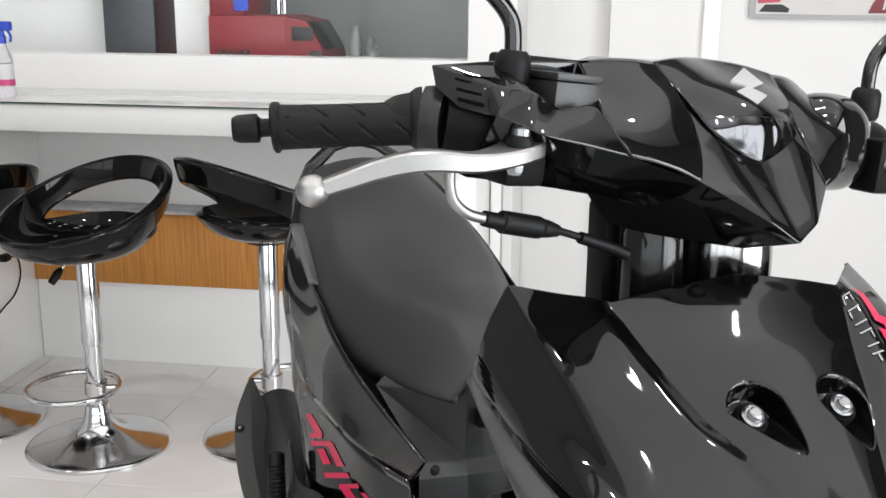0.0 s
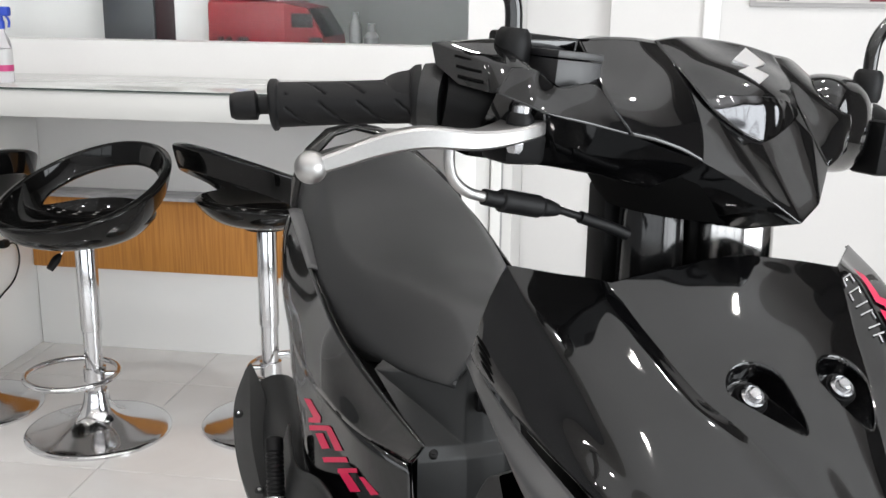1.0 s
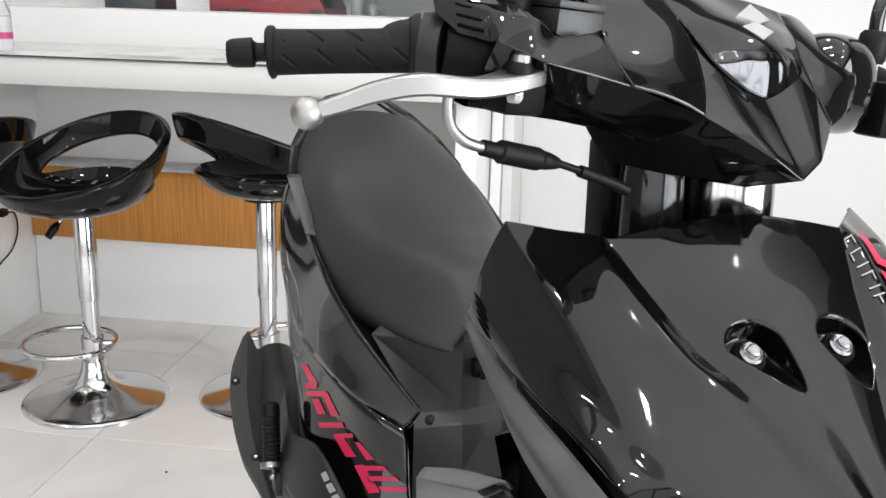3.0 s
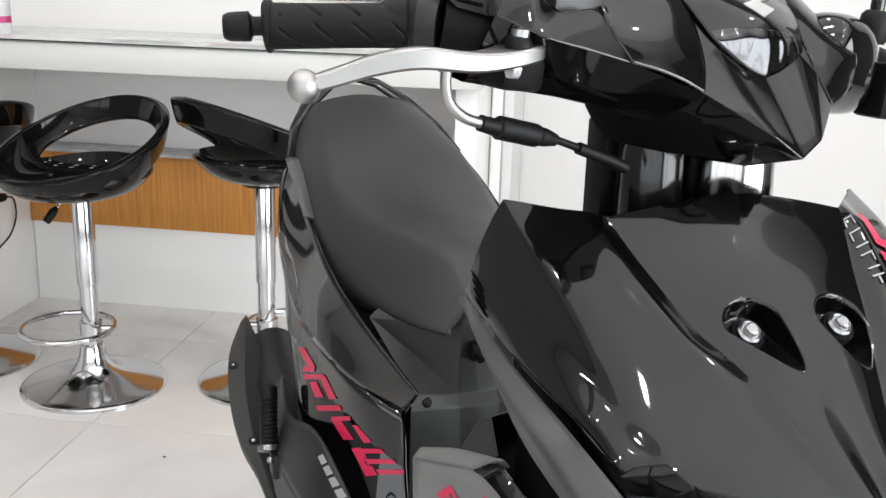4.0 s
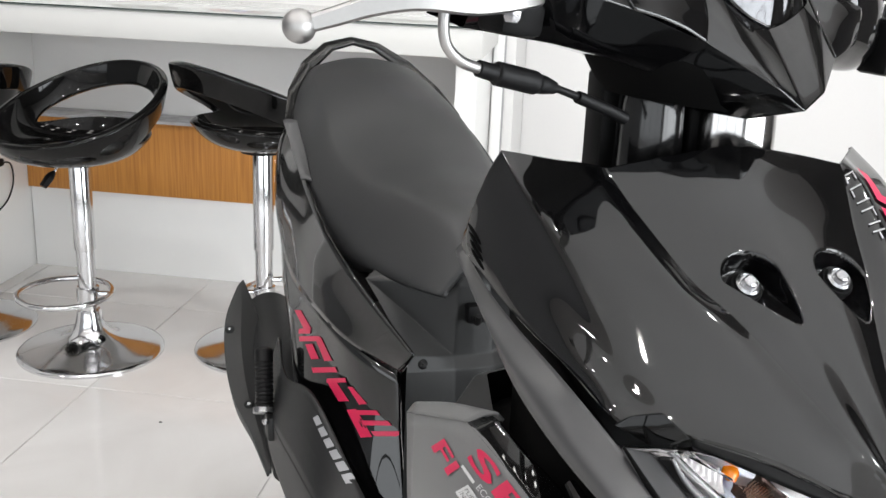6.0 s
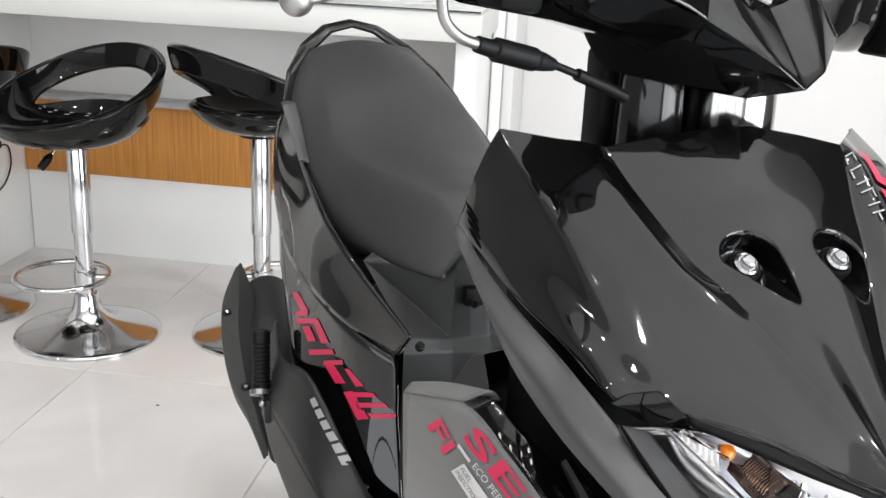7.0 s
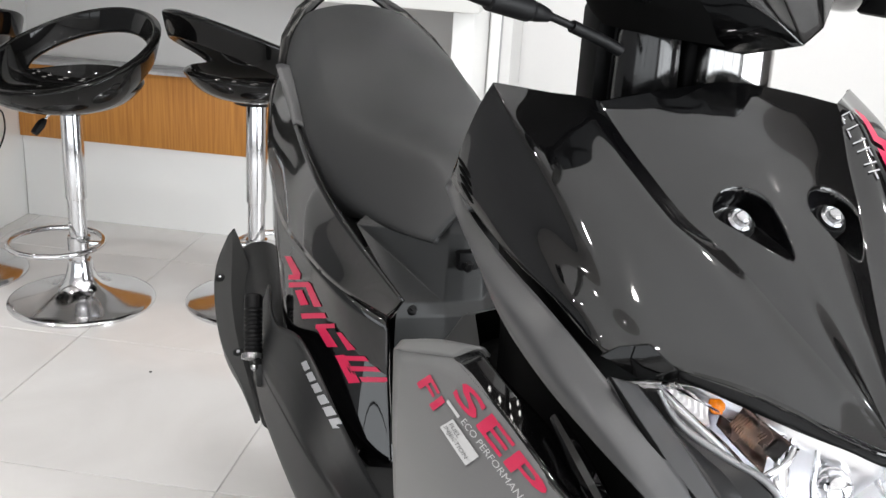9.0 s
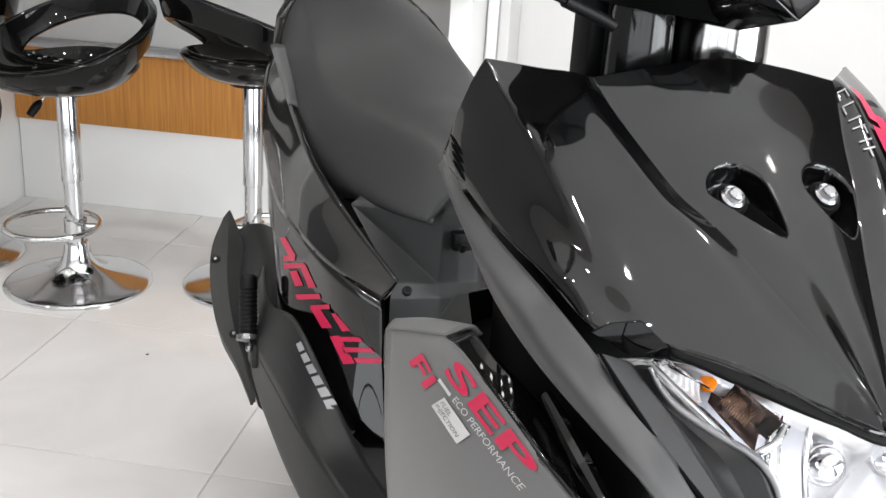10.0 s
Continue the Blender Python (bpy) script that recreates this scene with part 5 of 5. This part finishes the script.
rings = []
for k, p in enumerate(RAIL):
    p = Vector(p)
    before, after = Vector(RAIL[max(k - 1, 0)]), Vector(RAIL[min(k + 1, len(RAIL) - 1)])
    along = (after - before).normalized()
    inward = along.cross(Vector((0, -0.35, 0.94))).normalized()
    inward = inward if inward.y > 0 or abs(p.x) > 0.12 and inward.x * p.x < 0 else -inward
    up = inward.cross(along) if inward.cross(along).z > 0 else along.cross(inward)
    w = WIDE[k]
    rings.append([p, p + inward * w * 0.8 - up * w * 0.55, p + inward * w - up * (0.002 + w * 0.72), p + inward * w * 0.85 - up * (0.007 + w * 0.72), p + inward * w * 0.1 - up * 0.013, p - inward * 0.001 - up * 0.005])
loft(bm, rings)
bmesh.ops.bevel(bm, geom=[e for e in bm.edges if len(e.link_faces) == 2], offset=0.0012, segments=2, affect="EDGES", profile=0.5, clamp_overlap=True)
part("grab_rail", bm, SATIN_BLACK, scooter, "angular satin black grab rail round the seat's end", 30)

# exhaust with its heat shield, and the folded passenger peg
bm = bmesh.new()
tube(bm, [(0.165, -0.95, 0.335), (0.160, -1.05, 0.37), (0.150, -1.18, 0.43), (0.145, -1.32, 0.47)], [0.030, 0.042, 0.048, 0.045], 24, 5)
muffler = part("muffler", bm, MATTE, scooter, "matte black exhaust silencer")
SH = [
    [(0.190, -1.325, 0.533), (0.176, -1.25, 0.488), (0.175, -1.185, 0.448), (0.186, -1.10, 0.400), (0.193, -1.03, 0.368), (0.197, -0.95, 0.335)],
    [(0.194, -1.325, 0.531), (0.205, -1.25, 0.492), (0.214, -1.185, 0.452), (0.214, -1.10, 0.405), (0.206, -1.03, 0.370), (0.199, -0.95, 0.334)],
    [(0.198, -1.320, 0.528), (0.230, -1.25, 0.488), (0.240, -1.185, 0.446), (0.236, -1.10, 0.400), (0.216, -1.03, 0.366), (0.201, -0.95, 0.333)],
    [(0.200, -1.310, 0.515), (0.228, -1.25, 0.465), (0.236, -1.185, 0.420), (0.230, -1.10, 0.375), (0.212, -1.03, 0.350), (0.201, -0.95, 0.330)],
]
shield = ruled("heat_shield", SH, MATTE, "", 0.004, parent=muffler)
for sx in (1, -1):
    bm = bmesh.new()
    a, b = Vector((0.218 * sx, -0.872, 0.588)), Vector((0.225 * sx, -0.824, 0.514))
    pts = [a + (b - a) * k / 44 for k in range(45)]
    tube(bm, [tuple(p) for p in pts], [0.008, 0.0115, 0.0128] + [0.0133 if k < 8 or k % 3 else 0.0118 for k in range(40)] + [0.0125, 0.010], 20, 1)
    peg = part("footpeg", bm, RUBBER, scooter, "folded ribbed rubber passenger footpeg")
    bm = bmesh.new()
    tube(bm, [(0.225 * sx, -0.824, 0.514), (0.226 * sx, -0.820, 0.508)], 0.0165, 20, 2)
    part("peg_ring", bm, STEEL, peg)
    bm = bmesh.new()
    box(bm, (0.212 * sx - 0.012, -0.835, 0.468), (0.212 * sx + 0.012, -0.805, 0.506), 0.005)
    part("peg_bracket", bm, MATTE, peg)
    bm = bmesh.new()
    bmesh.ops.create_uvsphere(bm, u_segments=16, v_segments=10, radius=0.0055, matrix=Matrix.Translation((0.226 * sx, -0.806, 0.502)))
    part("peg_bolt", bm, STEEL, peg)


# ---------------------------------------------------------------- decals, laid on their panels
def panel_tree(ob):
    dg = bpy.context.evaluated_depsgraph_get()
    return BVHTree.FromObject(ob, dg)


def text_mesh(words, bold=0.0):
    cu = bpy.data.curves.new("words", "FONT")
    cu.body = words
    cu.resolution_u = 3
    cu.offset = bold
    tmp = new("words", cu)
    dg = bpy.context.evaluated_depsgraph_get()
    me = bpy.data.meshes.new_from_object(tmp.evaluated_get(dg))
    bpy.data.objects.remove(tmp)
    co = np.array([v.co for v in me.vertices])
    lo, hi = co.min(0), co.max(0)
    uv = [((x - lo[0]) / (hi[0] - lo[0]), (y - lo[1]) / (hi[1] - lo[1])) for x, y, z in co]
    return uv, [list(p.vertices) for p in me.polygons]


def bars_mesh(quads):
    """Plain bars: (u0, u1, v0, v1, slant) each."""
    uv, faces = [], []
    for u0, u1, v0, v1, sl in quads:
        n = len(uv)
        for k in range(5):
            u = u0 + (u1 - u0) * k / 4
            uv += [(u + sl * v0, v0), (u + sl * v1, v1)]
        faces += [[n + 2 * k, n + 2 * k + 2, n + 2 * k + 3, n + 2 * k + 1] for k in range(4)]
    return uv, faces


def decal(name, shape, corners, on, mat, label, lift=0.0012, side=(0.9, 0.3, 0.3)):
    """Lay a flat shape, given in a unit square, on a panel between four corners: start low, end low, end high, start high."""
    a, b, c, d = [Vector(p) for p in corners]
    tree = panel_tree(on)
    uv, faces = shape
    bm = bmesh.new()
    vs = []
    for u, v in uv:
        p = (a * (1 - u) + b * u) * (1 - v) + (d * (1 - u) + c * u) * v
        away = Vector((math.copysign(side[0], p.x), side[1], side[2])).normalized()
        q, nrm, _, _ = tree.ray_cast(p + away * 0.2, -away)
        if q is None:
            q, nrm, _, _ = tree.find_nearest(p)
        if nrm.dot(away) < 0:
            nrm = -nrm
        vs.append(bm.verts.new(q + nrm * lift))
    for f in faces:
        if len(set(f)) > 2:
            try:
                bm.faces.new([vs[k] for k in f])
            except ValueError:
                pass
    return part(name, bm, mat, on, label)


decal("lettering", text_mesh("SEP", 0.02), [(0.19, -0.088, 0.826), (0.19, 0.046, 0.825), (0.186, 0.058, 0.840), (0.186, -0.074, 0.843)], leg_panel, PINK, "pink lettering")
decal("lettering", text_mesh("ECO PERFORMANCE"), [(0.196, -0.060, 0.8195), (0.196, 0.048, 0.8190), (0.196, 0.053, 0.8245), (0.196, -0.056, 0.825)], leg_panel, WHITE_INK, "small white lettering")
decal("maker_mark", bars_mesh([(0, 1, 0, 1, 0)]), [(0.197, -0.088, 0.8203), (0.197, -0.065, 0.8199), (0.197, -0.0635, 0.8226), (0.197, -0.0865, 0.8231)], leg_panel, WHITE_INK, "small white bar")
decal("lettering", text_mesh("FI", 0.02), [(0.2, -0.142, 0.808), (0.2, -0.102, 0.806), (0.196, -0.090, 0.819), (0.196, -0.126, 0.823)], leg_panel, PINK, "pink lettering")
decal("badge", bars_mesh([(0, 1, 0, 1, 0)]), [(0.2, -0.084, 0.803), (0.2, -0.034, 0.802), (0.2, -0.022, 0.816), (0.2, -0.070, 0.817)], leg_panel, WHITE_INK, "white badge with grey lettering")
decal("lettering", text_mesh("FUEL\nINJECTION"), [(0.2, -0.079, 0.805), (0.2, -0.038, 0.804), (0.2, -0.028, 0.814), (0.2, -0.068, 0.815)], leg_panel, SILVER_PLASTIC, "grey lettering", 0.0019)


def place(corners, u, v):
    a, b, c, d = [Vector(p) for p in corners]
    return (a * (1 - u) + b * u) * (1 - v) + (d * (1 - u) + c * u) * v


def strokes(name, quads, corners, on, mat, side=(0.9, 0.3, 0.3)):
    """Plain slanted strokes, each a part of its own."""
    for u0, u1, v0, v1, sl in quads:
        box4 = [place(corners, u0 + sl * v0, v0), place(corners, u1 + sl * v0, v0), place(corners, u1 + sl * v1, v1), place(corners, u0 + sl * v1, v1)]
        decal(name, bars_mesh([(0, 1, 0, 1, 0)]), box4, on, mat, "", 0.0012, side)


# slanted strokes of the side mark, by their corners along and across it
UPPER = [((0.04, -0.31), (0.07, 0.14), (0.235, 0.37), (0.215, -0.15)), ((0.19, -0.5), (0.23, 0.39), (0.265, 0.14), (0.22, -0.65)), ((0.24, -0.7), (0.315, 0.66), (0.35, 0.59), (0.275, -0.8)),
         ((0.305, 0.32), (0.33, 0.73), (0.505, 0.65), (0.48, 0.15)), ((0.315, -0.5), (0.335, -0.05), (0.45, -0.08), (0.43, -0.56)), ((0.48, -0.78), (0.55, 0.61), (0.585, 0.54), (0.515, -0.85))]
LOWER = [((0.59, -0.23), (0.64, 0.83), (0.665, 0.68), (0.615, -0.38)), ((0.6, -0.31), (0.625, 0.17), (0.775, 0.22), (0.75, -0.29)), ((0.69, 0.58), (0.705, 0.85), (0.825, 0.87), (0.815, 0.53)),
         ((0.815, -0.16), (0.83, 0.27), (1.0, -0.03), (0.985, -0.45))] + [((0.83 + k, 0.1), (0.875 + k, 0.96), (0.905 + k, 0.92), (0.86 + k, 0.05)) for k in (0.0, 0.07, 0.14)]
SIX = [(0.015 + k / 6, 0.14 + k / 6, 0.1, 0.9, 0.0) for k in range(6)]
for sx in (1, -1):
    m = lambda pts: [(sx * x, y, z) for x, y, z in pts]
    band = m([(0.1742, -0.849, 0.662), (0.1073, -0.612, 0.563), (0.100, -0.590, 0.585), (0.172, -0.805, 0.690)])
    for quad in UPPER + LOWER:
        decal("side_mark", bars_mesh([(0, 1, 0, 1, 0)]), [place(band, u, v) for u, v in quad], surfaces[sx], PINK, "")
    strokes("maker_mark", SIX, m([(0.171, -0.678, 0.5645), (0.149, -0.576, 0.5185), (0.1470, -0.566, 0.5275), (0.1690, -0.668, 0.5745)]), surfaces[2 * sx], SILVER_INK)
WING_BARS = [(u, u + 0.018, 0.14, 0.88, 0.03) for u in (0.02, 0.19, 0.36, 0.46, 0.62, 0.71)] + [(u, u + 0.08, v, v + 0.09, 0.03) for u, v in ((0.045, 0.14), (0.045, 0.74), (0.215, 0.14), (0.485, 0.74), (0.735, 0.42))]
strokes("wing_mark", WING_BARS, [(-0.0908, -0.0876, 1.020), (-0.0823, -0.0304, 0.970), (-0.0960, -0.0340, 0.972), (-0.1050, -0.1000, 1.019)], apron_ob, SILVER_INK, (0.1, 0.64, 0.77))
strokes("wing_mark", [(0.0, 0.42, 0.05, 0.55, 0.12), (0.30, 0.78, 0.45, 0.95, 0.1), (0.50, 0.95, 0.05, 0.45, 0.1)], [(-0.1110, -0.1030, 1.019), (-0.1030, -0.0350, 0.972), (-0.1260, -0.0420, 0.976), (-0.1310, -0.1040, 1.015)], apron_ob, PINK, (0.1, 0.64, 0.77))

VENTS = [
    ((0.168, -0.1624, 0.9757), (0.17, -0.1305, 0.9696)),
    ((0.168, -0.1591, 0.9702), (0.17, -0.1274, 0.9643)),
    ((0.168, -0.1558, 0.9647), (0.17, -0.1242, 0.959)),
    ((0.168, -0.1525, 0.9592), (0.17, -0.1211, 0.9537)),
]
tree = panel_tree(apron_ob)
for ends in VENTS:
    for sx in (1, -1):
        line = []
        for k in range(5):
            p = Vector(ends[0]).lerp(Vector(ends[1]), k / 4)
            p.x *= sx
            away = Vector((0.36 * sx, 0.85, 0.30)).normalized()
            hit, nrm, _, _ = tree.ray_cast(p + away * 0.25, -away)
            if hit is not None:
                line.append(tuple(hit))
        if len(line) > 2:
            bm = bmesh.new()
            tube(bm, line, [0.0005] + [0.0013] * (len(line) - 2) + [0.0005], 8, 3)
            part("vent_slit", bm, VOID, scooter)

# bolts of the heat shield
tree = panel_tree(shield)
for p in ((0.215, -1.343, 0.4258), (0.222, -1.025, 0.4212)):
    away = Vector((0.11, 0.91, 0.40)).normalized()
    hit, nrm, _, _ = tree.ray_cast(Vector(p) + away * 0.5, -away)
    if hit is not None:
        if nrm.dot(away) < 0:
            nrm = -nrm
        bm = bmesh.new()
        m = Matrix.Translation(hit) @ nrm.to_track_quat("Z", "Y").to_matrix().to_4x4()
        lathe(bm, [(0.003, 0.0015), (0.0065, 0.0020), (0.0085, 0.0006), (0.009, -0.003)], 22, m, False)
        washer = part("bolt_cup", bm, RUBBER, muffler)
        bm = bmesh.new()
        lathe(bm, [(0.0005, 0.003), (0.0026, 0.003), (0.0032, 0.0018), (0.0032, -0.002)], 14, m)
        part("shield_bolt", bm, STEEL, washer)

# wheels, forks and fender
def wheel(y, z, r, w):
    bm = bmesh.new()
    m = Matrix.Translation((0, y, z)) @ Matrix.Rotation(radians(90), 4, "Y")
    prof = [(r - 0.055, -w * 0.7), (r - 0.03, -w), (r - 0.012, -w * 0.85), (r, -w * 0.3), (r, w * 0.3), (r - 0.012, w * 0.85), (r - 0.03, w), (r - 0.055, w * 0.7)]
    lathe(bm, prof, 64, m)
    tyre = part("tyre", bm, RUBBER, scooter)
    bm = bmesh.new()
    lathe(bm, [(r - 0.06, -0.03), (r - 0.05, -0.03), (r - 0.05, 0.03), (r - 0.06, 0.03)], 64, m)
    for k in range(6):
        a = k * math.pi / 3
        tube(bm, [(0, y, z), (0, y + math.cos(a) * (r - 0.055), z + math.sin(a) * (r - 0.055))], 0.014, 8, 2)
    lathe(bm, [(0.001, -0.05), (0.04, -0.05), (0.04, 0.05), (0.001, 0.05)], 24, m)
    part("rim", bm, MATTE, tyre)


wheel(0.22, 0.29, 0.29, 0.04)
wheel(-1.07, 0.29, 0.29, 0.05)
for sx in (1, -1):
    part("fork_leg", tube(bmesh.new(), [(0.07 * sx, -0.02, 0.74), (0.07 * sx, 0.10, 0.52), (0.07 * sx, 0.22, 0.29)], 0.02), STEEL, scooter)
fend = bmesh.new()
smooth_grid(fend, mirrored([[(0, 0.22 + 0.32 * math.cos(a), 0.30 + 0.32 * math.sin(a)), (0.05, 0.22 + 0.315 * math.cos(a), 0.30 + 0.315 * math.sin(a)), (0.075, 0.22 + 0.27 * math.cos(a), 0.30 + 0.27 * math.sin(a))] for a in [radians(20 + 130 * k / 6) for k in range(7)]]))
part("front_fender", fend, GLOSS, scooter, "", thick=0.003)
